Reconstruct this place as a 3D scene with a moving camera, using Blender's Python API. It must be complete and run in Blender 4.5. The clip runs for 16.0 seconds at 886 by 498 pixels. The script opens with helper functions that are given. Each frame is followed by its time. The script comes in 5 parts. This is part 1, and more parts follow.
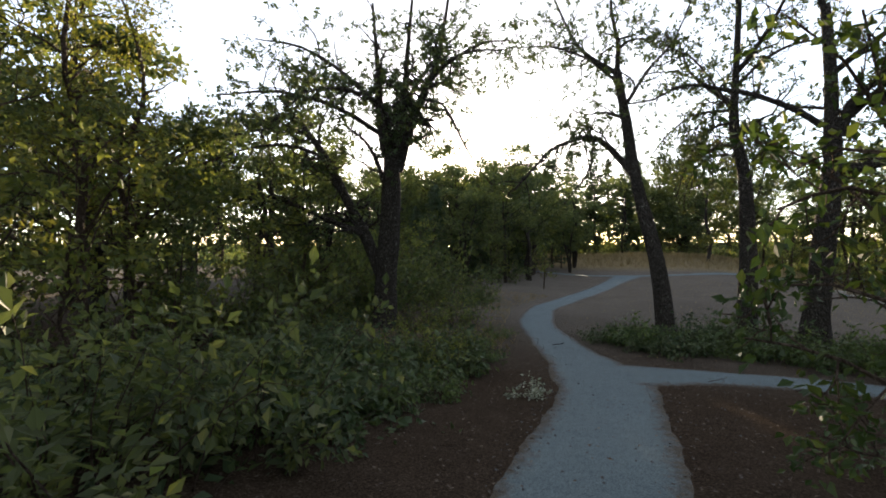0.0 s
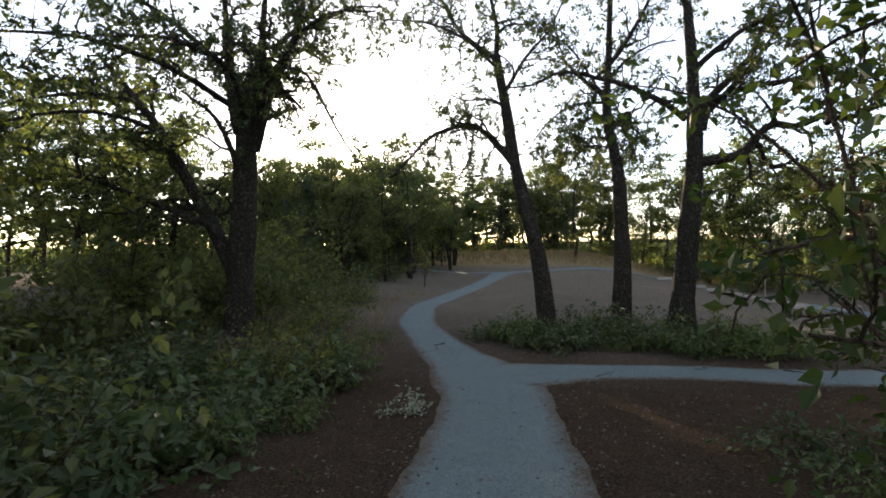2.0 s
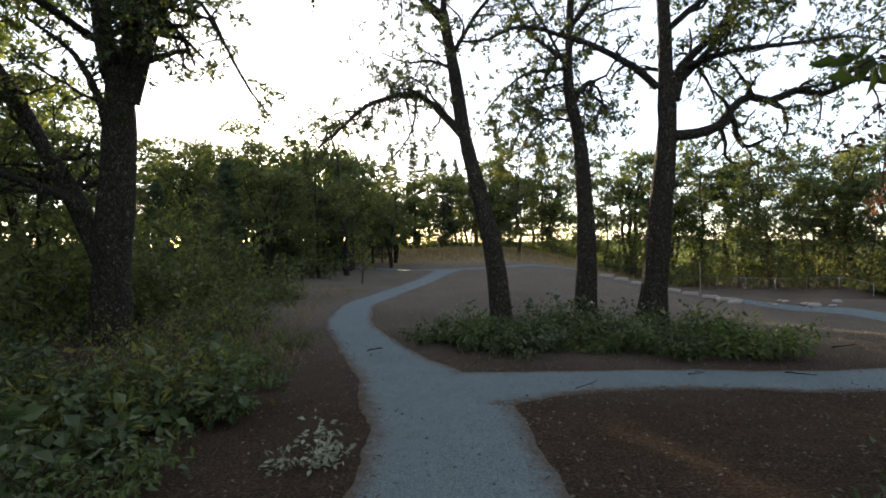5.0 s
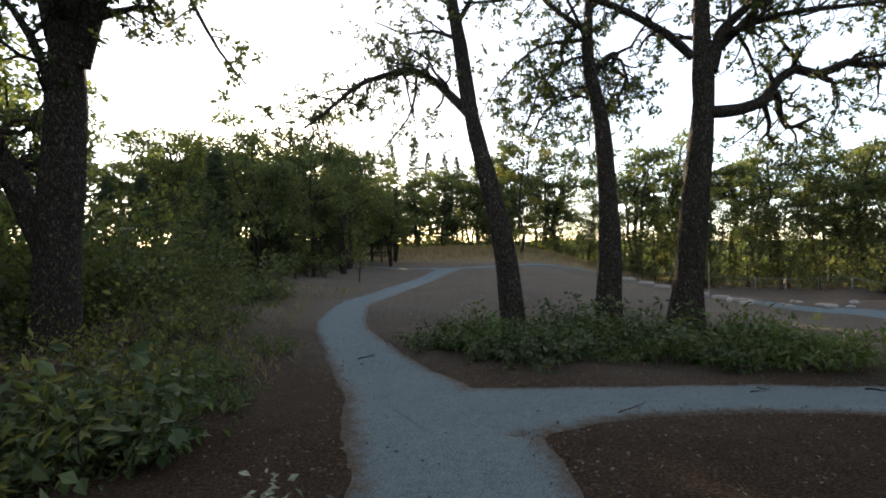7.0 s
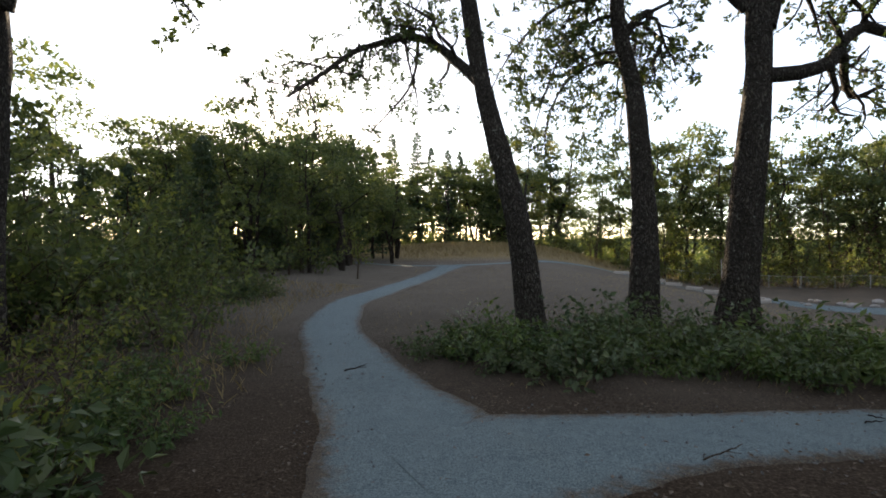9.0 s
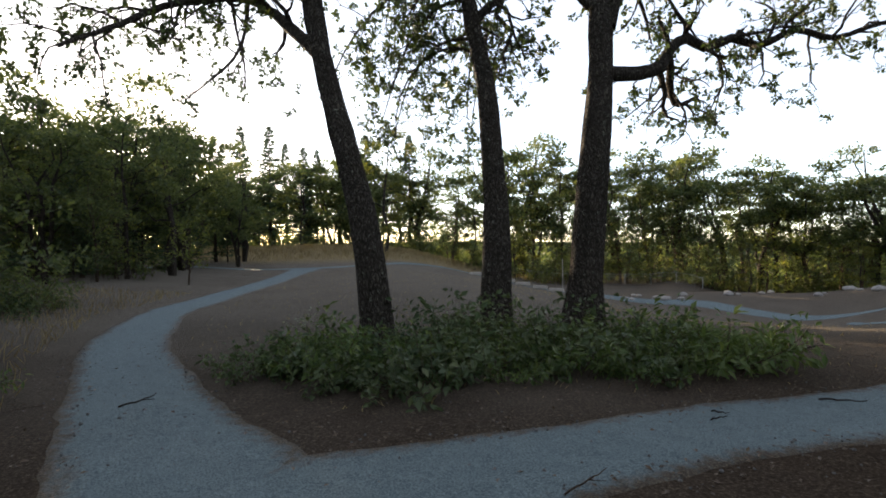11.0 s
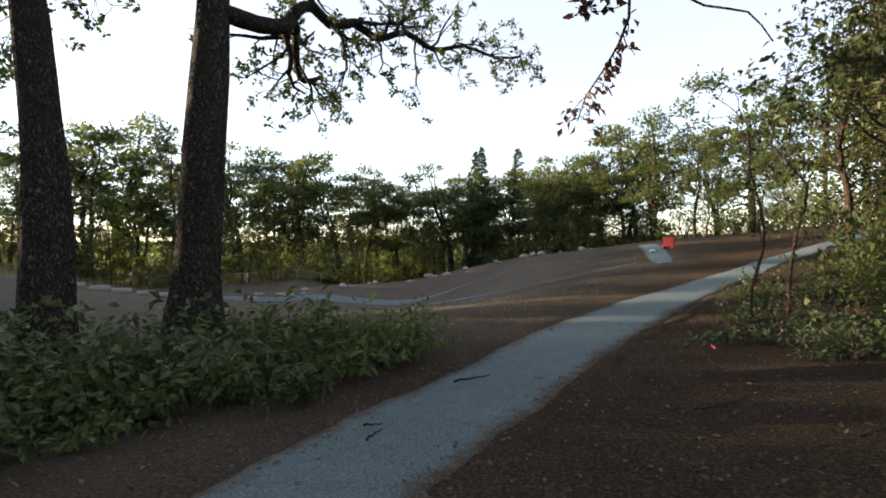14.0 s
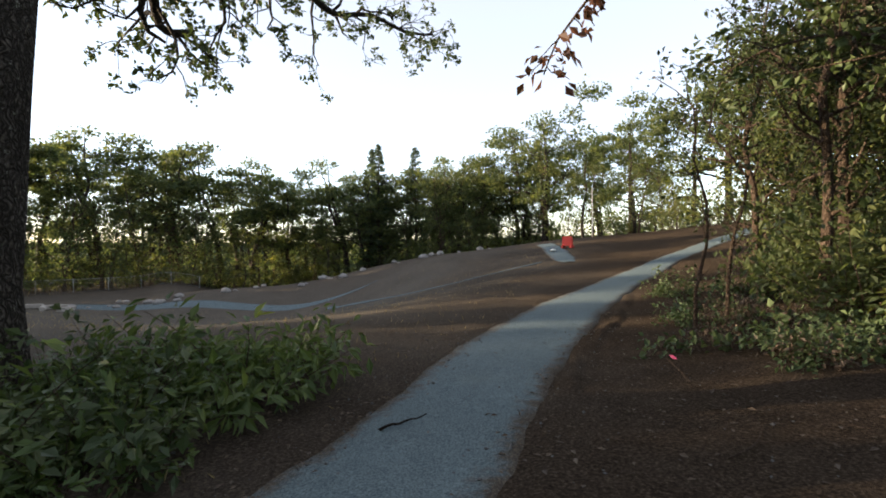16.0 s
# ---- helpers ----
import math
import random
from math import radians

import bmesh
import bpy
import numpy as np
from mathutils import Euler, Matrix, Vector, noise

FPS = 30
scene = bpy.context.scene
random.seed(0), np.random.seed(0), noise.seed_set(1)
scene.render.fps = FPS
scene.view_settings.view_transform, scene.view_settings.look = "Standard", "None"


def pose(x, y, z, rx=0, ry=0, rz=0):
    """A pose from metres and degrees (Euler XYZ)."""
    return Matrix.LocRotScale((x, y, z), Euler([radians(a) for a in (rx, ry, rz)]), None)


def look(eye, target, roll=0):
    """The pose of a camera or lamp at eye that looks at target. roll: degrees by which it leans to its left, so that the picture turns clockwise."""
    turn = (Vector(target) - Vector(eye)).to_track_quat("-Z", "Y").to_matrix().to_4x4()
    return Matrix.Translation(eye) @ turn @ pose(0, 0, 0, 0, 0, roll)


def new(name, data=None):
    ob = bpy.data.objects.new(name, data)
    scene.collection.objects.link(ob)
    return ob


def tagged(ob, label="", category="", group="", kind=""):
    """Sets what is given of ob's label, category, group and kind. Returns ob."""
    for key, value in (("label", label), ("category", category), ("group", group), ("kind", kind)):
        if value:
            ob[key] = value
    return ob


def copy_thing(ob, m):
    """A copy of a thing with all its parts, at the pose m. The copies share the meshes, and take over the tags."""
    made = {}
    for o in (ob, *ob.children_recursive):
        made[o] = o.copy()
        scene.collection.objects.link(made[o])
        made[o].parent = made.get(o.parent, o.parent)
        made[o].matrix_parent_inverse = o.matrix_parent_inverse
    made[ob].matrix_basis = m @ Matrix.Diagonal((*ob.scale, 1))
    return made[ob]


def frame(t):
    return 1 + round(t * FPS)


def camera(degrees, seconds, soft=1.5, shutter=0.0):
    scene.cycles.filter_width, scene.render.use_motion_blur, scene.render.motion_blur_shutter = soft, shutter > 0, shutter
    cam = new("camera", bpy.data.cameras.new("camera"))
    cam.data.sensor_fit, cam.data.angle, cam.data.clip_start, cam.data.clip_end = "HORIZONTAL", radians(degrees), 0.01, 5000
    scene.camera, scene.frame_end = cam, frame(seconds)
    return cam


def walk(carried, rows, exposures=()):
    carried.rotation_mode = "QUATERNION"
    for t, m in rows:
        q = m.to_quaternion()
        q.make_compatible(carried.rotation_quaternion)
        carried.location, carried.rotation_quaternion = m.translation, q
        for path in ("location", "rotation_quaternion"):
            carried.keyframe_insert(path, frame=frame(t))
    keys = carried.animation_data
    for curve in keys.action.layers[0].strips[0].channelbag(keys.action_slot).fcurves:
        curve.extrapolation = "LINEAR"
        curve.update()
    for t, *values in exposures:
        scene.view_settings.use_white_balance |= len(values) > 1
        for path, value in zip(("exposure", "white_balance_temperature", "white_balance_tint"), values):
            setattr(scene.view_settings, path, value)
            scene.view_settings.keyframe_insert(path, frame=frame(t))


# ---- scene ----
cam = camera(83.6, 16.0, soft=1.8)
PATH = [
    (0, (1.119, -4.303, 2.945), (0.461, -2.414, 2.929), -0.4),
    (0.5, (1.089, -3.939, 2.951), (0.451, -2.043, 2.942), -0.6),
    (1, (1.073, -3.601, 2.891), (0.507, -1.683, 2.884), -0.5),
    (1.5, (1.005, -3.14, 2.73), (0.689, -1.165, 2.71), -0.6),
    (2, (0.949, -2.69, 2.695), (0.753, -0.7, 2.676), -0.9),
    (2.5, (0.885, -2.194, 2.643), (0.81, -0.196, 2.627), -0.9),
    (3, (0.874, -1.899, 2.592), (0.912, 0.101, 2.583), -1.0),
    (3.5, (0.885, -1.554, 2.452), (0.923, 0.446, 2.442), -1.0),
    (4, (0.827, -1.088, 2.372), (0.869, 0.912, 2.357), -0.8),
    (6.5, (0.827, 0.87, 2.159), (0.861, 2.87, 2.134), -0.7),
    (7, (0.784, 1.315, 2.101), (0.82, 3.314, 2.078), -0.6),
    (7.5, (0.772, 1.781, 2.042), (0.805, 3.781, 2.016), -0.6),
    (8, (0.729, 2.207, 1.948), (0.757, 4.206, 1.921), -0.4),
    (8.2, (0.721, 2.38, 1.942), (0.744, 4.379, 1.909), -0.5),
    (10.3, (1.01, 3.849, 1.779), (1.08, 5.848, 1.758), -0.5),
    (10.5, (1.078, 3.936, 1.766), (1.25, 5.928, 1.746), -0.5),
    (11, (1.229, 4.136, 1.766), (1.802, 6.052, 1.743), -0.5),
    (11.5, (1.386, 4.324, 1.719), (2.335, 6.084, 1.694), -0.6),
    (12, (1.573, 4.5, 1.673), (2.79, 6.087, 1.649), -0.6),
    (12.5, (1.685, 4.665, 1.633), (3.135, 6.043, 1.609), -0.5),
    (13, (1.777, 4.945, 1.6), (3.388, 6.13, 1.57), -0.5),
    (13.5, (2.01, 5.275, 1.551), (3.657, 6.41, 1.511), -0.6),
    (14, (2.263, 5.565, 1.522), (3.966, 6.611, 1.482), -0.7),
    (14.5, (2.526, 5.877, 1.504), (4.296, 6.808, 1.461), -0.7),
    (15, (2.88, 6.126, 1.474), (4.67, 7.016, 1.431), -0.8),
    (15.5, (3.192, 6.316, 1.463), (5.026, 7.114, 1.422), -0.6),
    (16, (3.485, 6.565, 1.444), (5.371, 7.229, 1.402), -0.6),
]
walk(cam, [(t, look(eye, target, roll)) for t, eye, target, roll in PATH], [(0, 1.98), (4, 2.1), (9, 2.12), (12, 2.0), (16, 1.98)])

# ---------------------------------------------------------------- light
SUN = Vector((-1450, 5000, 947)).normalized()
world = bpy.data.worlds.new("evening_sky")
scene.world = world
world.use_nodes = True
wn = world.node_tree.nodes
sky = wn.new("ShaderNodeTexSky")
sky.sky_type, sky.sun_disc = "NISHITA", False
sky.sun_elevation, sky.sun_rotation = math.asin(SUN.z), math.atan2(SUN.x, SUN.y)
sky.air_density, sky.dust_density, sky.ozone_density = 0.7, 0.4, 0.8
# a thin veil of high evening cloud whitens the whole sky
veil = wn.new("ShaderNodeMix")
veil.data_type, veil.blend_type = "RGBA", "ADD"
veil.inputs[0].default_value = 1.0
veil.inputs[7].default_value = (1.85, 1.66, 1.50, 1)
world.node_tree.links.new(sky.outputs[0], veil.inputs[6])
world.node_tree.links.new(veil.outputs[2], wn["Background"].inputs[0])
wn["Background"].inputs[1].default_value = 0.085
sun_data = bpy.data.lights.new("sun", "SUN")
sun_data.energy, sun_data.angle, sun_data.color = 5.0, radians(0.55), (1.0, 0.78, 0.53)
sun = new("sun", sun_data)
sun.matrix_world = look(SUN * 300, (0, 0, 0))

# ---------------------------------------------------------------- materials


def nodes_of(name):
    m = bpy.data.materials.new(name)
    m.use_nodes = True
    nt = m.node_tree
    return m, nt, nt.nodes["Principled BSDF"]


def ramp(nt, src, stops):
    r = nt.nodes.new("ShaderNodeValToRGB")
    while len(r.color_ramp.elements) < len(stops):
        r.color_ramp.elements.new(0.5)
    for e, (p, c) in zip(r.color_ramp.elements, stops):
        e.position, e.color = p, (*c, 1)
    nt.links.new(src, r.inputs[0])
    return r.outputs[0]


def noise_tex(nt, coord, scale, detail=4, rough=0.6, stretch=None):
    n = nt.nodes.new("ShaderNodeTexNoise")
    n.inputs["Scale"].default_value, n.inputs["Detail"].default_value, n.inputs["Roughness"].default_value = scale, detail, rough
    if stretch:
        mp = nt.nodes.new("ShaderNodeMapping")
        mp.inputs["Scale"].default_value = stretch
        nt.links.new(coord, mp.inputs[0])
        coord = mp.outputs[0]
    nt.links.new(coord, n.inputs["Vector"])
    return n.outputs["Fac"]


def mix(nt, fac, a, b, kind="MIX"):
    m = nt.nodes.new("ShaderNodeMix")
    m.data_type, m.blend_type = "RGBA", kind
    for sock, v in ((m.inputs[0], fac), (m.inputs[6], a), (m.inputs[7], b)):
        if isinstance(v, (int, float)):
            sock.default_value = v
        elif isinstance(v, tuple):
            sock.default_value = (*v, 1)
        else:
            nt.links.new(v, sock)
    return m.outputs[2]


def math_node(nt, op, a, b):
    m = nt.nodes.new("ShaderNodeMath")
    m.operation = op
    for sock, v in zip(m.inputs, (a, b)):
        if isinstance(v, (int, float)):
            sock.default_value = v
        else:
            nt.links.new(v, sock)
    return m.outputs[0]


def bump(nt, bsdf, height, strength, distance):
    b = nt.nodes.new("ShaderNodeBump")
    b.inputs["Strength"].default_value, b.inputs["Distance"].default_value = strength, distance
    nt.links.new(height, b.inputs["Height"])
    nt.links.new(b.outputs[0], bsdf.inputs["Normal"])


def coords(nt, which="Object"):
    return nt.nodes.new("ShaderNodeTexCoord").outputs[which]


def soil_material():
    m, nt, b = nodes_of("dry_soil")
    g = nt.nodes.new("ShaderNodeNewGeometry").outputs["Position"]
    big = noise_tex(nt, g, 0.35, 4, 0.6)
    mid = noise_tex(nt, g, 3.0, 5, 0.65)
    fine = noise_tex(nt, g, 38.0, 4, 0.75)
    soil = ramp(nt, big, [(0.32, (0.046, 0.036, 0.030)), (0.55, (0.072, 0.056, 0.046)), (0.72, (0.102, 0.082, 0.068))])
    soil = mix(nt, 0.6, soil, ramp(nt, mid, [(0.3, (0.026, 0.020, 0.017)), (0.5, (0.070, 0.054, 0.044)), (0.75, (0.125, 0.10, 0.08))]))
    soil = mix(nt, 0.66, soil, ramp(nt, fine, [(0.35, (0.018, 0.014, 0.012)), (0.52, (0.065, 0.05, 0.038)), (0.68, (0.20, 0.155, 0.115))]))
    soil = mix(nt, 1.0, soil, (0.80, 0.785, 0.73), "MULTIPLY")
    sep = nt.nodes.new("ShaderNodeSeparateXYZ")
    nt.links.new(g, sep.inputs[0])
    # dry grey soil of the open clearing, beyond the dark mulch near the paths
    dry = nt.nodes.new("ShaderNodeMapRange")
    dry.inputs[1].default_value, dry.inputs[2].default_value = 8.5, 19.0
    nt.links.new(math_node(nt, "ADD", sep.outputs[1], math_node(nt, "MULTIPLY", big, 5.0)), dry.inputs[0])
    grey = mix(nt, 0.6, ramp(nt, big, [(0.3, (0.082, 0.075, 0.065)), (0.7, (0.148, 0.134, 0.112))]), ramp(nt, fine, [(0.3, (0.030, 0.027, 0.024)), (0.7, (0.21, 0.19, 0.158))]))
    open_side = nt.nodes.new("ShaderNodeMapRange")
    open_side.inputs[1].default_value, open_side.inputs[2].default_value = 75.0, 24.0
    nt.links.new(math_node(nt, "ADD", sep.outputs[0], math_node(nt, "MULTIPLY", mid, 8.0)), open_side.inputs[0])
    soil = mix(nt, math_node(nt, "MULTIPLY", dry.outputs[0], open_side.outputs[0]), soil, grey)
    # straw-coloured dry grass on the bank behind the far path
    edge = math_node(nt, "ADD", sep.outputs[1], math_node(nt, "MULTIPLY", mid, 6.0))
    bank = nt.nodes.new("ShaderNodeMapRange")
    bank.inputs[1].default_value, bank.inputs[2].default_value = 57.0, 61.0
    nt.links.new(edge, bank.inputs[0])
    back = nt.nodes.new("ShaderNodeMapRange")
    back.inputs[1].default_value, back.inputs[2].default_value = 74.0, 70.0
    nt.links.new(sep.outputs[1], back.inputs[0])
    flank = nt.nodes.new("ShaderNodeMapRange")
    flank.inputs[1].default_value, flank.inputs[2].default_value = 27.0, 19.0
    nt.links.new(math_node(nt, "ABSOLUTE", math_node(nt, "SUBTRACT", sep.outputs[0], 2.0), 0.0), flank.inputs[0])
    bank_on = math_node(nt, "MULTIPLY", bank.outputs[0], math_node(nt, "MULTIPLY", back.outputs[0], flank.outputs[0]))
    straw = ramp(nt, fine, [(0.3, (0.10, 0.08, 0.045)), (0.6, (0.22, 0.175, 0.10))])
    ground_col = mix(nt, bank_on, soil, straw)
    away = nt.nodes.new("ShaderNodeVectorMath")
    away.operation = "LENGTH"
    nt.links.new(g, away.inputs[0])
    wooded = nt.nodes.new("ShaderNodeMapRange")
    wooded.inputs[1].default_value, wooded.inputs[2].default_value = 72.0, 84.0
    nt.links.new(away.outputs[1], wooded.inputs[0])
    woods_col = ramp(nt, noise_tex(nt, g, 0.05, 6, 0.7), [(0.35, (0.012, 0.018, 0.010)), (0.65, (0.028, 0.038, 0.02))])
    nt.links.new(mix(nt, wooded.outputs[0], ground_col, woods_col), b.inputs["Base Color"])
    b.inputs["Roughness"].default_value, b.inputs["Specular IOR Level"].default_value = 1.0, 0.0
    bump(nt, b, math_node(nt, "ADD", math_node(nt, "MULTIPLY", mid, 0.8), fine), 1.0, 0.05)
    return m


def gravel_material():
    m, nt, b = nodes_of("crushed_gravel")
    g = nt.nodes.new("ShaderNodeNewGeometry").outputs["Position"]
    big, mid, fine = noise_tex(nt, g, 0.9, 5, 0.6), noise_tex(nt, g, 7.0, 5, 0.7), noise_tex(nt, g, 60.0, 3, 0.8)
    c = ramp(nt, big, [(0.3, (0.066, 0.088, 0.100)), (0.55, (0.100, 0.128, 0.143)), (0.75, (0.14, 0.165, 0.175))])
    c = mix(nt, 0.45, c, ramp(nt, mid, [(0.35, (0.045, 0.06, 0.068)), (0.65, (0.155, 0.185, 0.20))]))
    c = mix(nt, 0.62, c, ramp(nt, fine, [(0.36, (0.025, 0.031, 0.035)), (0.5, (0.10, 0.12, 0.132)), (0.7, (0.27, 0.285, 0.285))]))
    # soil trodden in from the verge, in ragged patches
    at = nt.nodes.new("ShaderNodeAttribute")
    at.attribute_name = "spill"
    edge = math_node(nt, "ADD", at.outputs["Fac"], math_node(nt, "MULTIPLY", math_node(nt, "SUBTRACT", mid, 0.5), 0.9))
    soil = ramp(nt, fine, [(0.35, (0.03, 0.022, 0.018)), (0.55, (0.085, 0.062, 0.046)), (0.7, (0.16, 0.12, 0.09))])
    c = mix(nt, ramp(nt, edge, [(0.74, (0, 0, 0)), (1.04, (1, 1, 1))]), c, soil)
    c = mix(nt, 1.0, c, (0.85, 0.965, 0.96), "MULTIPLY")
    nt.links.new(c, b.inputs["Base Color"])
    b.inputs["Roughness"].default_value, b.inputs["Specular IOR Level"].default_value = 0.9, 0.2
    bump(nt, b, math_node(nt, "ADD", fine, mid), 0.8, 0.012)
    return m


def bark_material(name, dark, light, lichen):
    """Furrowed bark: long plates parted by dark cracks, with pale lichen where wanted."""
    m, nt, b = nodes_of(name)
    o = coords(nt)
    warp = nt.nodes.new("ShaderNodeMix")
    warp.data_type, warp.blend_type = "RGBA", "ADD"
    warp.inputs[0].default_value = 0.2
    nz = nt.nodes.new("ShaderNodeTexNoise")
    nz.inputs["Scale"].default_value = 6.0
    nt.links.new(o, nz.inputs["Vector"])
    nt.links.new(o, warp.inputs[6])
    nt.links.new(nz.outputs["Color"], warp.inputs[7])
    mp = nt.nodes.new("ShaderNodeMapping")
    mp.inputs["Scale"].default_value = (1, 1, 0.24)
    nt.links.new(warp.outputs[2], mp.inputs[0])
    vo = nt.nodes.new("ShaderNodeTexVoronoi")
    vo.feature = "DISTANCE_TO_EDGE"
    vo.inputs["Scale"].default_value = 24.0
    nt.links.new(mp.outputs[0], vo.inputs["Vector"])
    crack = ramp(nt, vo.outputs["Distance"], [(0.0, (0, 0, 0)), (0.34, (1, 1, 1))])
    plate = noise_tex(nt, o, 30.0, 5, 0.75, (1, 1, 0.5))
    big = noise_tex(nt, o, 2.2, 4, 0.6)
    spots = noise_tex(nt, o, 15.0, 6, 0.8, (1, 1, 0.6))
    c = mix(nt, crack, dark, ramp(nt, plate, [(0.3, dark), (0.72, light)]))
    c = mix(nt, ramp(nt, big, [(0.35, (0, 0, 0)), (0.7, (0.45, 0.45, 0.45))]), c, dark)
    if lichen:
        c = mix(nt, ramp(nt, spots, [(0.60, (0, 0, 0)), (0.65, (0.75, 0.75, 0.75))]), c, (0.26, 0.265, 0.225))
    nt.links.new(c, b.inputs["Base Color"])
    b.inputs["Roughness"].default_value, b.inputs["Specular IOR Level"].default_value = 0.95, 0.1
    bump(nt, b, math_node(nt, "ADD", crack, math_node(nt, "MULTIPLY", plate, 0.7)), 1.0, 0.035)
    return m


def leaf_material(name, a, b_, c_, glow=0.5, gloss=0.3):
    """Thin leaf: a matt-satin upper side and light that passes through."""
    m, nt, b = nodes_of(name)
    geo = nt.nodes.new("ShaderNodeNewGeometry")
    col = ramp(nt, geo.outputs["Random Per Island"], [(0.0, a), (0.55, b_), (0.97, c_)])
    patch = noise_tex(nt, geo.outputs["Position"], 0.6, 3, 0.6)
    col = mix(nt, 0.35, col, ramp(nt, patch, [(0.35, a), (0.7, c_)]))
    nt.links.new(col, b.inputs["Base Color"])
    b.inputs["Roughness"].default_value, b.inputs["Specular IOR Level"].default_value = 0.55, gloss
    tr = nt.nodes.new("ShaderNodeBsdfTranslucent")
    warm = mix(nt, 1.0, col, (1.75, 1.7, 0.95), "MULTIPLY")
    nt.links.new(warm, tr.inputs[0])
    ms = nt.nodes.new("ShaderNodeMixShader")
    ms.inputs[0].default_value = glow
    out = nt.nodes["Material Output"]
    nt.links.new(b.outputs[0], ms.inputs[1])
    nt.links.new(tr.outputs[0], ms.inputs[2])
    nt.links.new(ms.outputs[0], out.inputs[0])
    return m


def plain_material(name, a, b_, scale=12.0, rough=0.8, metal=0.0, relief=0.4, depth=0.01):
    m, nt, b = nodes_of(name)
    o = coords(nt)
    n, f = noise_tex(nt, o, scale, 5, 0.65), noise_tex(nt, o, scale * 7, 3, 0.7)
    nt.links.new(mix(nt, 0.3, ramp(nt, n, [(0.3, a), (0.7, b_)]), ramp(nt, f, [(0.3, a), (0.7, b_)])), b.inputs["Base Color"])
    b.inputs["Roughness"].default_value, b.inputs["Metallic"].default_value = rough, metal
    bump(nt, b, math_node(nt, "ADD", n, f), relief, depth)
    return m


SOIL, GRAVEL = soil_material(), gravel_material()
BARK = bark_material("oak_bark", (0.02, 0.017, 0.014), (0.185, 0.16, 0.132), True)
BARK_FAR = bark_material("far_bark", (0.03, 0.025, 0.02), (0.12, 0.10, 0.08), False)
TWIG = bark_material("twig_bark", (0.05, 0.035, 0.025), (0.16, 0.12, 0.09), False)
OAK_LEAF = leaf_material("oak_leaf", (0.028, 0.046, 0.016), (0.048, 0.074, 0.022), (0.07, 0.088, 0.03), 0.2)
TREE_LEAF = leaf_material("tree_leaf", (0.030, 0.047, 0.022), (0.055, 0.078, 0.033), (0.125, 0.138, 0.052), 0.5)
YELLOW_LEAF = leaf_material("yellowing_leaf", (0.052, 0.074, 0.022), (0.092, 0.115, 0.033), (0.175, 0.172, 0.048), 0.5)
BRIGHT_LEAF = leaf_material("young_leaf", (0.034, 0.064, 0.02), (0.055, 0.09, 0.027), (0.11, 0.14, 0.042), 0.3)
SHRUB_LEAF = leaf_material("shrub_leaf", (0.022, 0.042, 0.017), (0.042, 0.070, 0.028), (0.092, 0.12, 0.052), 0.24, 0.28)
PALE_LEAF = leaf_material("pale_shrub_leaf", (0.026, 0.046, 0.020), (0.052, 0.076, 0.036), (0.115, 0.135, 0.066), 0.22, 0.25)
FIR_LEAF = leaf_material("fir_needle", (0.020, 0.038, 0.018), (0.035, 0.058, 0.026), (0.06, 0.08, 0.032), 0.2)
RED_LEAF = leaf_material("withered_leaf", (0.035, 0.022, 0.014), (0.06, 0.03, 0.02), (0.12, 0.045, 0.026), 0.25)
HAZEL_LEAF = leaf_material("hazel_leaf", (0.018, 0.036, 0.011), (0.032, 0.055, 0.015), (0.066, 0.082, 0.02), 0.3, 0.2)
# very dark tones: the thicket's shade is put into the leaf colour
SHADED_THICKET_LEAF = leaf_material("shaded_thicket_leaf", (0.011, 0.020, 0.009), (0.022, 0.034, 0.013), (0.052, 0.058, 0.021), 0.22, 0.12)
GOLD_LEAF = leaf_material("golden_leaf", (0.045, 0.058, 0.014), (0.08, 0.09, 0.02), (0.15, 0.135, 0.03), 0.45)
STRAW = leaf_material("straw", (0.12, 0.09, 0.05), (0.20, 0.16, 0.09), (0.28, 0.225, 0.13), 0.3)
LITTER = leaf_material("dead_leaf", (0.04, 0.028, 0.020), (0.07, 0.048, 0.032), (0.115, 0.085, 0.056), 0.1)

# ---------------------------------------------------------------- ground


def S(v):
    v = np.clip(v, 0, 1)
    return v * v * (3 - 2 * v)


def G(u, v):
    return np.exp(-(u * u + v * v) / 2)


def height(x, y):
    """The lie of the land: a slope that falls to the fork, a hollow beyond it, a grassy bank behind."""
    x, y = np.asarray(x, float), np.asarray(y, float)
    z = 0.125 * 1.5 * np.log1p(np.exp(np.clip((6.2 - y) / 1.5, -30, 30)))
    z = np.minimum(z, 2.2)
    z = z - 0.16 * S((x - 3) / 5) * G((x - 8) / 9, (y - 8) / 6)
    hollow = S((x - 3 - 0.13 * np.maximum(y - 8, 0)) / 24) * S((y - 8) / 15)
    az, far = np.degrees(np.arctan2(x - 3, np.maximum(y - 5, 0.1))), np.hypot(x - 3, y - 5)
    rise = S((az - 50) / 20) * S((far - 18) / 14)
    z = z - 3.3 * hollow * (1 - 0.25 * S((far - 36) / 12) * S((az - 37) / 8)) * (1 - 0.93 * rise)
    z = z - 2.6 * S((far - 48.5) / 10) * S((az - 40) / 8) * S((y - 14) / 8)
    z = z - 0.4 * S((y - 20) / 30)
    z = z + 1.7 * G((x - 5) / 15, (y - 67) / 6.5)
    z = z + 1.5 * S((x - 14) / 30) * S((26 - y) / 20)
    z = z + 0.35 * S((-1.5 - x) / 6) * S((y - 2) / 8)
    return z


def z_at(x, y):
    return float(height(x, y))


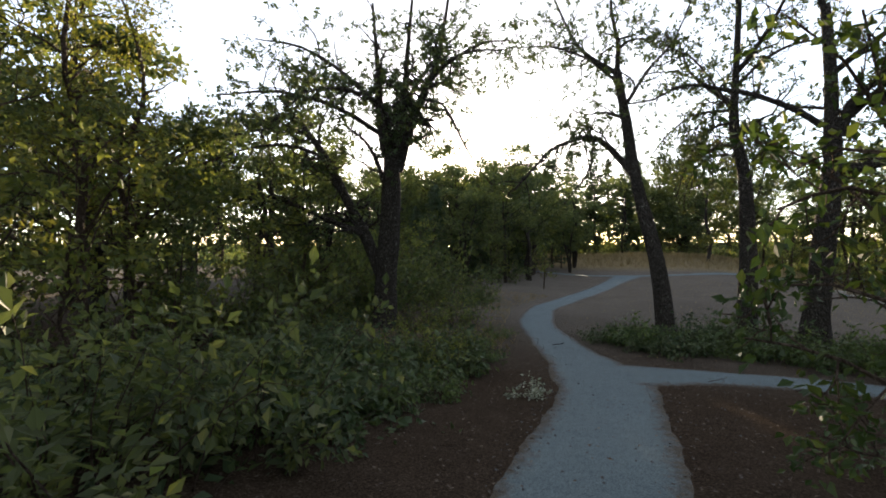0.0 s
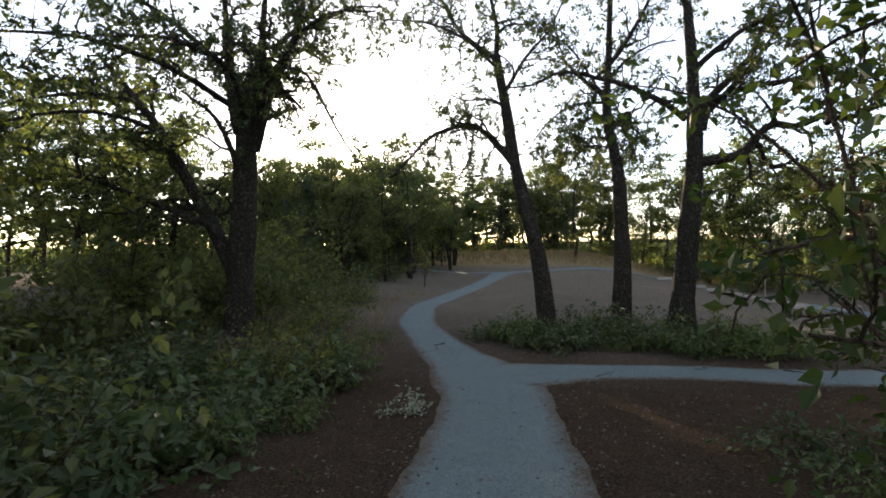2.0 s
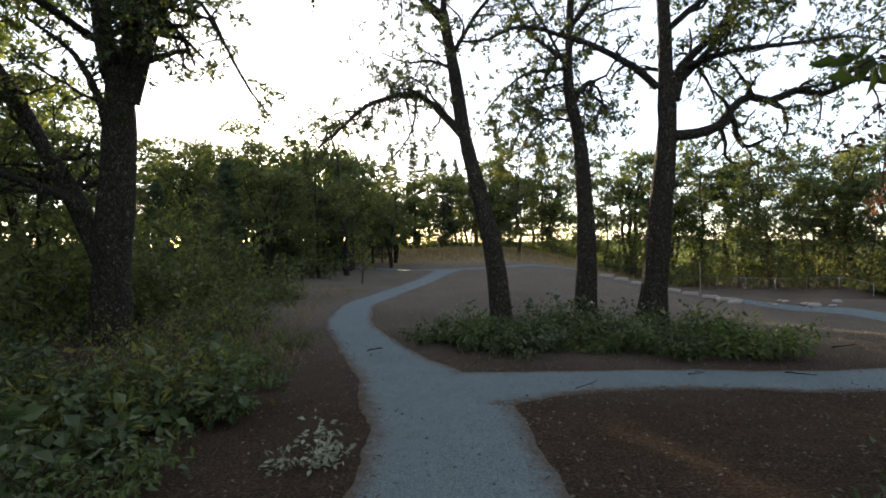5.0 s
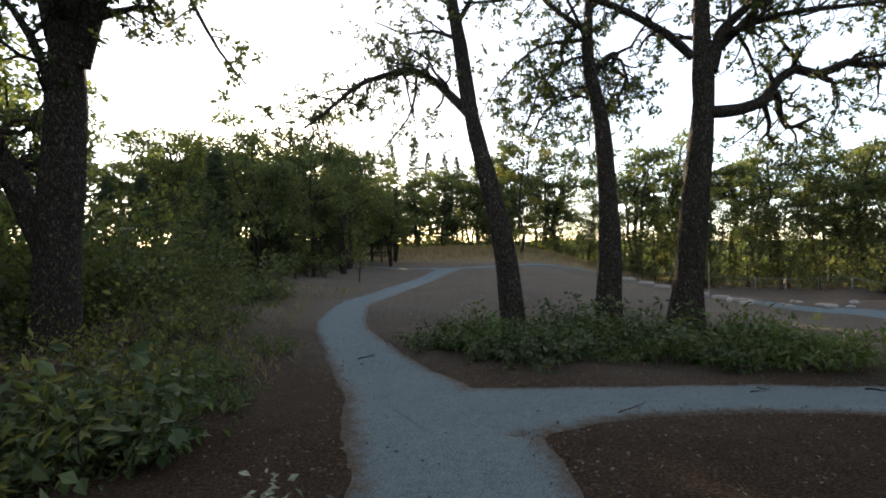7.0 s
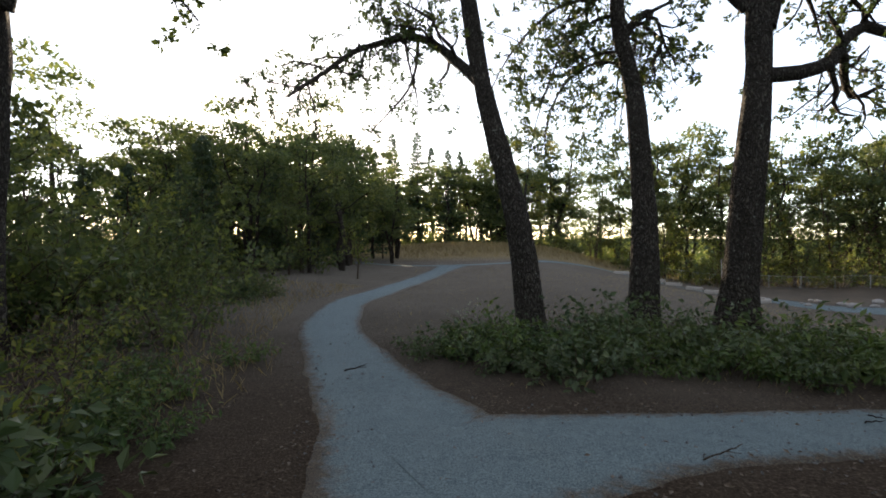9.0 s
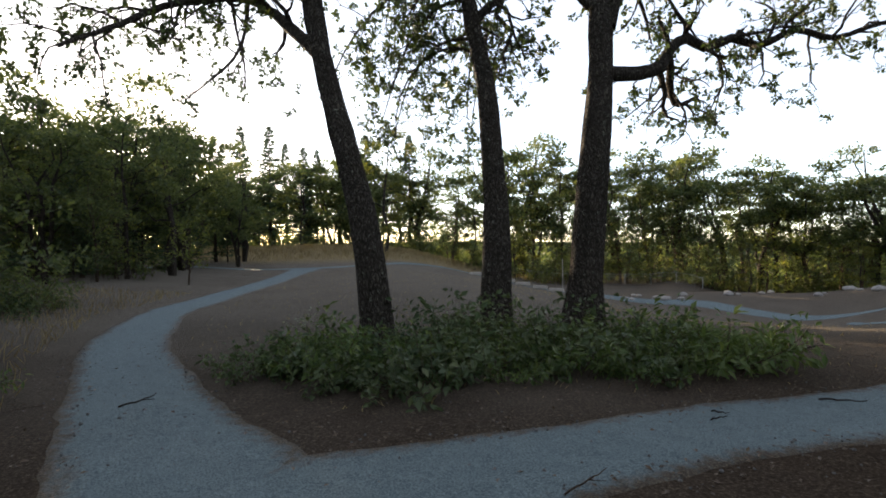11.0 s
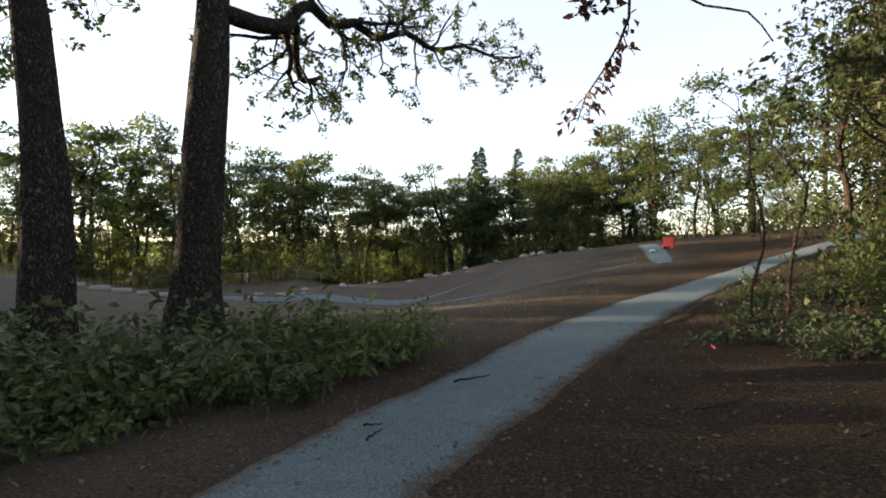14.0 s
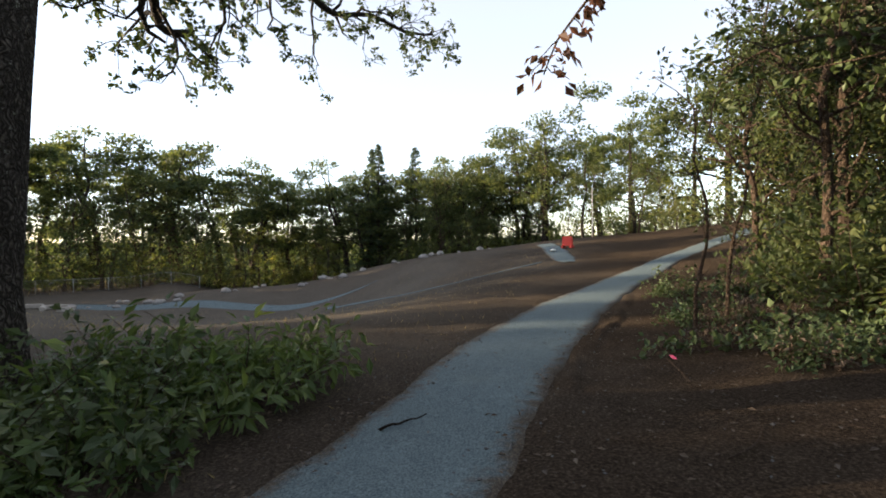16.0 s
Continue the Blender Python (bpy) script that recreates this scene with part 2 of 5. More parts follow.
def rough(x, y):
    """Small unevenness of trodden soil."""
    a = np.sin(x * 2.3 + 1.7 * np.sin(y * 1.1)) * np.sin(y * 2.9 + 1.3 * np.sin(x * 1.7))
    b = np.sin(x * 7.1 + 2.1 * np.sin(y * 3.3)) * np.sin(y * 6.3 + 1.9 * np.sin(x * 4.1))
    return 0.018 * a + 0.008 * b


def spaced(lo, hi, near_lo, near_hi, step):
    """Even steps between near_lo and near_hi, growing outside."""
    out = list(np.arange(near_lo, near_hi + 1e-6, step)) + list(np.arange(near_hi + 0.45, near_hi + 42, 0.45))
    for sign, edge, end in ((1, out[-1], hi), (-1, near_lo, lo)):
        p, s = edge, 0.45 if sign > 0 else step
        while (end - p) * sign > 0:
            s *= 1.09
            p += s * sign
            out.append(p)
    return np.array(sorted(out))


def mesh_from(name, verts, faces, mats, smooth=True):
    """A mesh from arrays: all faces have the same number of corners."""
    verts, faces = np.asarray(verts, np.float32), np.asarray(faces, np.int32)
    me = bpy.data.meshes.new(name)
    k = faces.shape[1]
    me.vertices.add(len(verts))
    me.vertices.foreach_set("co", verts.ravel())
    me.loops.add(faces.size)
    me.loops.foreach_set("vertex_index", faces.ravel())
    me.polygons.add(len(faces))
    me.polygons.foreach_set("loop_start", np.arange(0, faces.size, k, dtype=np.int32))
    me.polygons.foreach_set("use_smooth", np.full(len(faces), smooth))
    me.materials.append(mats)
    me.update(calc_edges=True)
    me.validate()
    return me


def grid_faces(nu, nv):
    i = np.arange((nu - 1) * (nv - 1))
    a = (i // (nv - 1)) * nv + i % (nv - 1)
    return np.stack([a, a + nv, a + nv + 1, a + 1], 1)


def smooth_line(points, step):
    """A Catmull-Rom line through rows of numbers, at about that spacing."""
    p = np.array(points, float)
    p = np.vstack([2 * p[0] - p[1], p, 2 * p[-1] - p[-2]])
    out = []
    for a, b, c, d in zip(p, p[1:], p[2:], p[3:]):
        n = max(2, int(np.linalg.norm((c - b)[:2]) / step))
        t = np.linspace(0, 1, n, endpoint=False)[:, None]
        out.append(0.5 * (2 * b + (c - a) * t + (2 * a - 5 * b + 4 * c - d) * t**2 + (3 * b - a - 3 * c + d) * t**3))
    return np.vstack(out + [p[-2][None]])


def build_ground(paths):
    xs, ys = spaced(-3000, 3000, -5, 14, 0.28), spaced(-3000, 3500, -5, 14, 0.28)
    X, Y = np.meshgrid(xs, ys, indexing="ij")
    near = S(1.6 - np.hypot(X - 6, Y - 6) / 30)
    inside = np.zeros(X.shape)
    zone = (np.abs(X - 10) < 40) & (np.abs(Y - 22) < 42)
    zx, zy = X[zone], Y[zone]
    best = np.full(zx.shape, -9.0)
    for rows in paths:
        for px, py, pw in smooth_line(rows, 0.3):
            best = np.maximum(best, pw / 2 - np.hypot(zx - px, zy - py))
    inside[zone] = S((best + 0.10) / 0.3)
    Z = height(X, Y) + rough(X, Y) * near * (1 - 0.9 * inside) - 0.06 * inside
    far = np.hypot(X, Y)
    Z = Z - 14 * S((far - 110) / 250) + 26 * S((far - 900) / 900) * (0.6 + 0.4 * np.sin(np.arctan2(X, Y) * 5))
    v = np.stack([X, Y, Z], -1).reshape(-1, 3)
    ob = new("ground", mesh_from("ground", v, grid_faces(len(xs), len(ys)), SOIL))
    tagged(ob, "bare brown trodden soil with patches of dry grass", "ground", kind="structure")


def build_path(name, rows, label, lift, step=0.16):
    """A gravel path along rows of x, y, width, ragged at the edges and slightly crowned."""
    line = smooth_line(rows, step)
    c, w = line[:, :2], line[:, 2]
    d = np.gradient(c, axis=0)
    d /= np.linalg.norm(d, axis=1)[:, None]
    nrm = np.stack([-d[:, 1], d[:, 0]], 1)
    cross = np.array([-1.1, -1.0, -0.8, -0.45, 0, 0.45, 0.8, 1.0, 1.1])
    s = np.arange(len(c)) * step
    rag = [0.035 * np.sin(s * 1.3 + k) + 0.02 * np.sin(s * 4.3 + 2 * k) + 0.012 * np.sin(s * 11.7 + 3 * k) for k in (0.3, 1.9)]
    v = []
    for k in cross:
        e = (rag[0] if k < 0 else rag[1]) * abs(k)
        q = c + nrm * (np.sign(k) * (abs(k) * w / 2 + e))[:, None]
        z = height(q[:, 0], q[:, 1]) + lift + 0.01 - 0.02 * abs(k) ** 2 - (0.05 if abs(k) > 1.05 else 0)
        v.append(np.column_stack([q, z + 0.3 * rough(q[:, 0], q[:, 1])]))
    v = np.stack(v, 1).reshape(-1, 3)
    me = mesh_from(name, v, grid_faces(len(c), len(cross)), GRAVEL)
    spill = me.attributes.new("spill", "FLOAT", "POINT")
    spill.data.foreach_set("value", np.tile(np.abs(cross).astype(np.float32), len(c)))
    tagged(new(name, me), label, "path", kind="structure")


MAIN = [(0.95, -14, 1.7), (0.95, -8, 1.7), (0.95, -4, 1.7), (0.92, 0.2, 1.65), (0.95, 2.6, 1.75), (1.0, 5.2, 1.75), (0.75, 7.0, 2.0), (0.3, 8.5, 1.75),
        (-0.15, 9.6, 1.5), (-0.8, 11.4, 1.35), (-1.45, 13.4, 1.35), (-1.85, 15.6, 1.3), (-2.0, 18.6, 1.25), (-1.3, 22.8, 1.35), (-0.1, 30, 1.5),
        (0.8, 38.3, 1.7), (1.5, 44.5, 2.2), (2.2, 49.2, 3.0)]
SIDE = [(0.5, 6.9, 2.0), (1.35, 7.3, 2.1), (2.5, 7.58, 1.55), (4.2, 7.75, 1.25), (6.3, 7.95, 1.35), (9.8, 7.95, 1.55), (13, 7.7, 1.6), (16.5, 7.1, 1.45),
        (20.5, 5.9, 1.25), (24.6, 4.4, 1.1), (30, 1.5, 1.2), (37, -3, 1.2)]
FAR = [(-16, 51, 1.6), (-9, 50, 1.6), (-3, 49.6, 1.6), (2.5, 49.8, 1.8), (8, 52.2, 1.6), (13, 55.2, 1.6), (18, 56.0, 1.5), (22, 53.8, 1.5), (26.5, 50, 1.5), (31, 46.5, 2.0)]
LOOP = [(31, 48.5, 2.4), (31, 44.5, 3.8), (31.3, 40, 2.8), (31.8, 35, 2.4), (32.2, 30, 2.2), (32.8, 26.6, 1.8), (33.4, 24.2, 1.2), (34, 22, 0.4)]
SPUR = [(24.8, 8.5, 0.5), (26.5, 8.9, 1.0), (30, 9.6, 1.1), (36, 11, 1.1)]
TRACK = [(29.4, 23.1, 0.385), (24, 16.5, 0.275), (23.1, 13.6, 0.2475), (23.8, 11.5, 0.22), (25.3, 9.7, 0.165)]
build_ground((MAIN, SIDE, FAR, LOOP, SPUR))
build_path("path", MAIN, "winding grey crushed-gravel footpath with ragged edges", 0.0)
build_path("path", SIDE, "grey crushed-gravel side path climbing a bare slope", 0.005)
build_path("path", FAR, "pale gravel path along a grassy bank", 0.0, 0.6)
build_path("path", LOOP, "pale compacted gravel path in a hollow", 0.006, 0.5)
build_path("path", SPUR, "short pale gravel path on a bare rise", 0.0, 0.4)
build_path("path", TRACK, "thin trodden track of pale gravel across bare soil", 0.03, 0.25)



def build_ridge(rows, side, label):
    """A low ridge of scraped-up soil along one edge of a path."""
    line = smooth_line(rows, 0.12)
    c, w = line[:, :2], line[:, 2]
    d = np.gradient(c, axis=0)
    d /= np.linalg.norm(d, axis=1)[:, None]
    nrm = np.stack([-d[:, 1], d[:, 0]], 1) * side
    s = np.arange(len(c)) * 0.12
    ends = np.clip(np.minimum(s, s[-1] - s) / 1.2, 0, 1)
    v = []
    for k in np.linspace(-1, 1, 7):
        off = w / 2 + 0.24 + 0.07 * np.sin(s * 0.9) + 0.03 * np.sin(s * 3.1 + k) + k * (0.16 + 0.04 * np.sin(s * 2.3))
        q = c + nrm * off[:, None]
        lift = (1 - abs(k) ** 1.6) * (0.026 + 0.010 * np.sin(s * 1.7) + 0.006 * np.sin(s * 7.3 + 3 * k)) * ends
        v.append(np.column_stack([q, height(q[:, 0], q[:, 1]) + lift + rough(q[:, 0], q[:, 1]) - 0.012 * abs(k)]))
    me = mesh_from("soil_ridge", np.stack(v, 1).reshape(-1, 3), grid_faces(len(c), 7), SOIL)
    tagged(new("soil_ridge", me), label, "ground", kind="structure")


build_ridge(SIDE[3:8], -1, "low ridge of scraped brown soil along the path")

# ---------------------------------------------------------------- plants: shared builders


class Tubes:
    """Tapered round branches, gathered into one mesh."""

    def __init__(self):
        self.v, self.f, self.n = [], [], 0

    def add(self, pts, radii, sides=6):
        p, r = np.asarray(pts, float), np.asarray(radii, float)
        d = np.gradient(p, axis=0)
        d /= np.linalg.norm(d, axis=1)[:, None] + 1e-9
        ref = np.where(np.abs(d[:, 2:3]) < 0.9, [[0, 0, 1.0]], [[1.0, 0, 0]])
        if np.abs(d[:, 2]).min() < 0.9 <= np.abs(d[:, 2]).max():
            ref = np.tile([[0.31, 0.95, 0.05]], (len(p), 1))
        a = np.cross(d, ref)
        a /= np.linalg.norm(a, axis=1)[:, None] + 1e-9
        b = np.cross(d, a)
        ang = np.arange(sides) * 2 * math.pi / sides
        rr = np.repeat(r[:, None], sides, 1)
        if sides >= 20:
            s = np.concatenate([[0], np.cumsum(np.linalg.norm(np.diff(p, axis=0), axis=1))])[:, None]
            g = ang[None, :]
            rr = rr * (1 + 0.035 * np.sin(5 * g + 1.3 * np.sin(2.1 * s)) + 0.03 * np.sin(9 * g - 2.0 * s + 1.1 * np.sin(3.7 * s)) + 0.035 * np.sin(2 * g + 3.1 * s) * np.sin(4.3 * s)
                       + 0.05 * np.maximum(0, np.sin(3 * g + 5.1 * s) * np.sin(1.7 * s + 2 * g) - 0.55) * 2)
        ring = p[:, None] + rr[:, :, None] * (np.cos(ang)[None, :, None] * a[:, None] + np.sin(ang)[None, :, None] * b[:, None])
        self.v.append(ring.reshape(-1, 3))
        i = np.arange((len(p) - 1) * sides)
        row, k = i // sides, i % sides
        q = np.stack([row * sides + k, row * sides + (k + 1) % sides, (row + 1) * sides + (k + 1) % sides, (row + 1) * sides + k], 1)
        self.f.append(q + self.n)
        self.n += len(p) * sides

    def mesh(self, name, mat):
        return mesh_from(name, np.vstack(self.v), np.vstack(self.f), mat)


def leaf_mesh(name, centres, size, mat, rng, up=0.5, aspect=0.5, spread=0.35, dirs=None):
    """Folded pointed leaves, one at each centre."""
    c = np.asarray(centres, float)
    n = len(c)
    d = rng.normal(size=(n, 3)) if dirs is None else np.asarray(dirs) + rng.normal(size=(n, 3)) * spread
    d /= np.linalg.norm(d, axis=1)[:, None] + 1e-9
    u = rng.normal(size=(n, 3)) + np.array([0, 0, up * 2])
    s = np.cross(d, u)
    s /= np.linalg.norm(s, axis=1)[:, None] + 1e-9
    nn = np.cross(s, d)
    L = (size * rng.uniform(0.65, 1.35, n))[:, None]
    W = L * aspect * 0.5
    v = np.stack([c, c + d * L * 0.5 + s * W + nn * W * 0.35, c + d * L - nn * L * 0.08, c + d * L * 0.45 - s * W + nn * W * 0.35], 1)
    i = np.arange(n)[:, None] * 4
    f = np.concatenate([i + [0, 1, 2], i + [0, 2, 3]], 1).reshape(-1, 3)
    return mesh_from(name, v.reshape(-1, 3), f, mat, False)


def bent(p, d, length, rng, crook, lift, n):
    """A crooked line from p along d."""
    pts, d = [np.array(p, float)], np.array(d, float)
    for _ in range(n):
        d = d + rng.normal(size=3) * crook + np.array([0, 0, lift])
        d /= np.linalg.norm(d)
        pts.append(pts[-1] + d * length / n)
    return np.array(pts)


def side_way(d, rng, lo, hi):
    """A direction that leaves d at an angle between lo and hi degrees."""
    r = rng.normal(size=3)
    r -= d * (r @ d)
    r /= np.linalg.norm(r) + 1e-9
    a = radians(rng.uniform(lo, hi))
    return d * math.cos(a) + r * math.sin(a)


def branch_out(tubes, tips, pts, radii, level, rng, o):
    """Twigs off a limb, level by level; tips gathers places and directions for leaves."""
    seg = np.linalg.norm(np.diff(pts, axis=0), axis=1)
    total = seg.sum()
    if level == 0 and "rosette" in o:
        for k in range(o["rosette"]):
            f = (1.0 if k == 0 else rng.uniform(0.35, 0.95)) * (len(pts) - 1)
            i = min(int(f), len(pts) - 2)
            q = pts[i] + (pts[i + 1] - pts[i]) * (f - i)
            for j in range(o["per_tip"] // o["rosette"]):
                tips.append((q + rng.normal(size=3) * 0.035, rng.normal(size=3) + (pts[i + 1] - pts[i]) * 4))
        return
    if level == 0:
        for k in range(o["per_tip"]):
            t = rng.uniform(o.get("tip_from", 0.15), 1.0)
            f = t * (len(pts) - 1)
            i = min(int(f), len(pts) - 2)
            q = pts[i] + (pts[i + 1] - pts[i]) * (f - i)
            tips.append((q + rng.normal(size=3) * o["puff"], pts[i + 1] - pts[i]))
        return
    count = max(2, int(total * o["dense"][level] + rng.uniform(0, 1)))
    for k in range(count):
        t = o["bare"] + (1 - o["bare"]) * (k + rng.uniform(0.1, 0.9)) / count
        f = min(t, 0.999) * (len(pts) - 1)
        i = int(f)
        q = pts[i] + (pts[i + 1] - pts[i]) * (f - i)
        r = (radii[i] + (radii[i + 1] - radii[i]) * (f - i)) * rng.uniform(0.45, 0.65)
        d = pts[i + 1] - pts[i]
        d = side_way(d / (np.linalg.norm(d) + 1e-9), rng, 32, 78)
        L = o["len"][level] * rng.uniform(0.6, 1.25) * (1.1 - 0.4 * t)
        n = o.get("seg", 5) if level > 1 else o.get("seg", 5) - 1
        line = bent(q, d, L, rng, o["crook"], o["lift"], n)
        rr = np.linspace(max(r, 0.006), max(r * 0.3, 0.004), n + 1)
        if level > 1 or "seg" not in o:
            tubes.add(line, rr, 5 if "seg" not in o and level > 1 else 3)
        branch_out(tubes, tips, line, rr, level - 1, rng, o)


def part(name, mesh, parent, label=""):
    ob = new(name, mesh)
    ob.parent = parent
    if label:
        ob["label"] = label
    return ob


OAK = dict(per_tip=18, rosette=3, puff=0.10, tip_from=0.3, dense={3: 2.5, 2: 2.8, 1: 2.9}, len={3: 1.5, 2: 1.0, 1: 0.45}, bare=0.12, crook=0.36, lift=-0.04)


def limb_tree(name, label, base, limbs, seed, bark, leaf, leaf_size, opts, category="tree", extra=None):
    """A tree from its main limbs (points and end radii); finer branches and leaves grow from them."""
    rng = np.random.default_rng(seed)
    tubes, tips = Tubes(), []
    root = np.array([base[0], base[1], 0.0])
    for pts, r0, r1, level, flare in limbs:
        line = smooth_line([(*p,) for p in pts], opts.get("step", 0.13 if r0 > 0.24 else 0.25)) if len(pts) > 2 else np.array(pts, float)
        t = np.linspace(0, 1, len(line))
        line = line + rng.normal(size=line.shape) * min(0.012, r1 * 0.3) * (r0 < 0.24)
        rr = r0 + (r1 - r0) * t
        rr = rr * (1 + 0.05 * np.sin(t * 23 + seed) + 0.03 * np.sin(t * 51))
        if flare:
            rr = rr + flare * np.exp(-(line[:, 2] - line[0, 2]) / 0.45)
        tubes.add(line, rr, (24 if r0 > 0.24 else 14 if r0 > 0.12 else 8) if "step" not in opts else (7 if r0 > 0.1 else 4))
        if level:
            branch_out(tubes, tips, line, rr, level, rng, opts)
    thing = new(name)
    thing.location = root
    tagged(thing, label, category)
    off = Matrix.Translation(-root)
    tm = tubes.mesh(name + "_wood", bark)
    tm.transform(off)
    part("trunk", tm, thing)
    if tips:
        c, d = np.array([t[0] for t in tips]), np.array([t[1] for t in tips])
        lm = leaf_mesh(name + "_leaves", c, leaf_size, leaf, rng, dirs=d / (np.linalg.norm(d, axis=1)[:, None] + 1e-9), spread=0.9, aspect=0.6)
        lm.transform(off)
        part("crown", lm, thing)
    return thing


def broadleaf(name, label, seed, tall, r, crown_from, wide, bark, leaf, leaf_size, opts, stems=1, lean=0.0):
    """A free-standing broadleaf tree at the origin, to be copied."""
    rng = np.random.default_rng(seed)
    limbs = []
    for s in range(stems):
        a = rng.uniform(0, 6.28)
        sway = np.array([math.cos(a), math.sin(a)]) * (0.05 + 0.09 * (stems > 1) + lean)
        trunk = [(0.18 * s * math.cos(a), 0.18 * s * math.sin(a), -0.3)]
        h0 = tall * rng.uniform(0.82, 1.0)
        for k in range(1, 8):
            z = h0 * k / 7 * 0.92
            trunk.append((sway[0] * z + rng.normal() * 0.012 * tall, sway[1] * z + rng.normal() * 0.012 * tall, z))
        rs = r * (1 if s == 0 else rng.uniform(0.6, 0.9))
        limbs.append((trunk, rs, rs * 0.2, 2, rs * 0.5))
        n = int(rng.integers(7, 10))
        for k in range(n):
            t = crown_from + (0.95 - crown_from) * (k + rng.uniform(0, 0.8)) / n
            f = t * 7
            i = min(int(f), 6)
            p = np.array(trunk[i]) + (np.array(trunk[i + 1]) - np.array(trunk[i])) * (f - i)
            b = a + k * 2.4 + rng.uniform(-0.5, 0.5)
            reach = wide * math.sqrt(max(0.12, 1 - ((t - 0.55) / 0.55) ** 2)) * rng.uniform(0.7, 1.1)
            d = np.array([math.cos(b), math.sin(b), rng.uniform(0.25, 0.9)])
            line = bent(p, d / np.linalg.norm(d), reach, rng, 0.16, 0.05, 5)
            limbs.append(([tuple(q) for q in line], rs * 0.42 * (1.15 - t), 0.015, 2, 0))
    return limb_tree(name, label, (0, 0), limbs, seed, bark, leaf, leaf_size, opts)


def crown_oak(name, label, seed, tall, r, fork, wide, leaf, stems=1, per=105, size=0.265, flat=0.75):
    """A tree at the origin whose limbs fan out into a dome of separate flattened leaf pads, to be copied."""
    rng = np.random.default_rng(seed)
    tubes, cs, ds = Tubes(), [], []

    def pad(c, big):
        n = int(per * big * big) + 14
        a, q = rng.uniform(0, 2 * math.pi, n), np.sqrt(rng.uniform(0, 1, n))
        lobe = big * (1 + 0.25 * np.sin(3 * a + rng.uniform(0, 6)) + 0.15 * np.sin(5 * a + rng.uniform(0, 6)))
        z = flat * big * (1 - q * q) * rng.uniform(-0.45, 1.0, n) - 0.12 * q * big
        p = np.column_stack([np.cos(a) * q * lobe, np.sin(a) * q * lobe, z])
        cs.append(p + c + rng.normal(size=p.shape) * 0.08)
        ds.append(np.column_stack([np.cos(a), np.sin(a), rng.uniform(-0.5, 0.5, n)]))

    for s in range(stems):
        a0 = rng.uniform(0, 6.28)
        lean = np.array([math.cos(a0), math.sin(a0), 0]) * (0.03 + 0.14 * (stems > 1)) * tall
        pts = [np.array([0.2 * s * math.cos(a0), 0.2 * s * math.sin(a0), -0.3])]
        top = tall * rng.uniform(0.80, 0.9)
        for k in range(1, 7):
            t = k / 6
            pts.append(lean * t ** 1.3 + np.array([rng.normal() * 0.014 * tall, rng.normal() * 0.014 * tall, top * t]))
        pts = np.array(pts)
        rs = r * (1 if s == 0 else rng.uniform(0.65, 0.95))
        tubes.add(pts, rs * np.array([1.25, 1.0, 0.9, 0.75, 0.55, 0.36, 0.16]), 7)
        pad(pts[-1], rng.uniform(0.8, 1.2) * wide / 4.2)
        n = 9 if stems == 1 else 6
        for k in range(n):
            t = fork + (0.93 - fork) * (k + rng.uniform(0, 0.7)) / n
            i = min(int(t * 6), 5)
            p = pts[i] + (pts[i + 1] - pts[i]) * (t * 6 - i)
            b = a0 + k * 2.4 + rng.uniform(-0.5, 0.5)
            rho = wide * math.sqrt(max(0.12, 1 - ((t - 0.62) / 0.55) ** 2)) * rng.uniform(0.65, 1.08)
            e = np.array([p[0] + rho * math.cos(b), p[1] + rho * math.sin(b), min(p[2] + rho * rng.uniform(0.15, 0.75), tall * 0.97)])
            u = np.linspace(0, 1, 6)[:, None]
            line = p + (e - p) * u + np.array([0, 0, 0.12 * rho]) * (u * (1 - u)) * 4 * rng.uniform(-0.6, 1.2)
            line[1:] += rng.normal(size=(5, 3)) * 0.05 * rho
            lr0 = max(rs * 0.45 * (1.2 - t), 0.03)
            tubes.add(line, np.linspace(lr0, 0.018, 6), 4)
            pad(line[-1], rng.uniform(0.7, 1.15) * wide / 4.2)
            for j in range(3 if rho > wide * 0.6 else 2):
                i = int(rng.integers(2, 5))
                way = side_way((line[i + 1] - line[i]) / np.linalg.norm(line[i + 1] - line[i]), rng, 35, 80)
                way[2] = abs(way[2]) * 0.5
                tw = bent(line[i], way, rng.uniform(0.25, 0.48) * wide * 0.8, rng, 0.18, 0.06, 3)
                tubes.add(tw, np.linspace(lr0 * 0.5, 0.014, 4), 3)
                pad(tw[-1], rng.uniform(0.5, 1.0) * wide / 4.2)
    thing = new(name)
    tagged(thing, label, "tree")
    part("trunk", tubes.mesh(name + "_wood", BARK_FAR), thing)
    d = np.vstack(ds)
    part("crown", leaf_mesh(name + "_leaves", np.vstack(cs), size, leaf, rng, dirs=d / np.linalg.norm(d, axis=1)[:, None], spread=0.7, aspect=0.62), thing)
    return thing


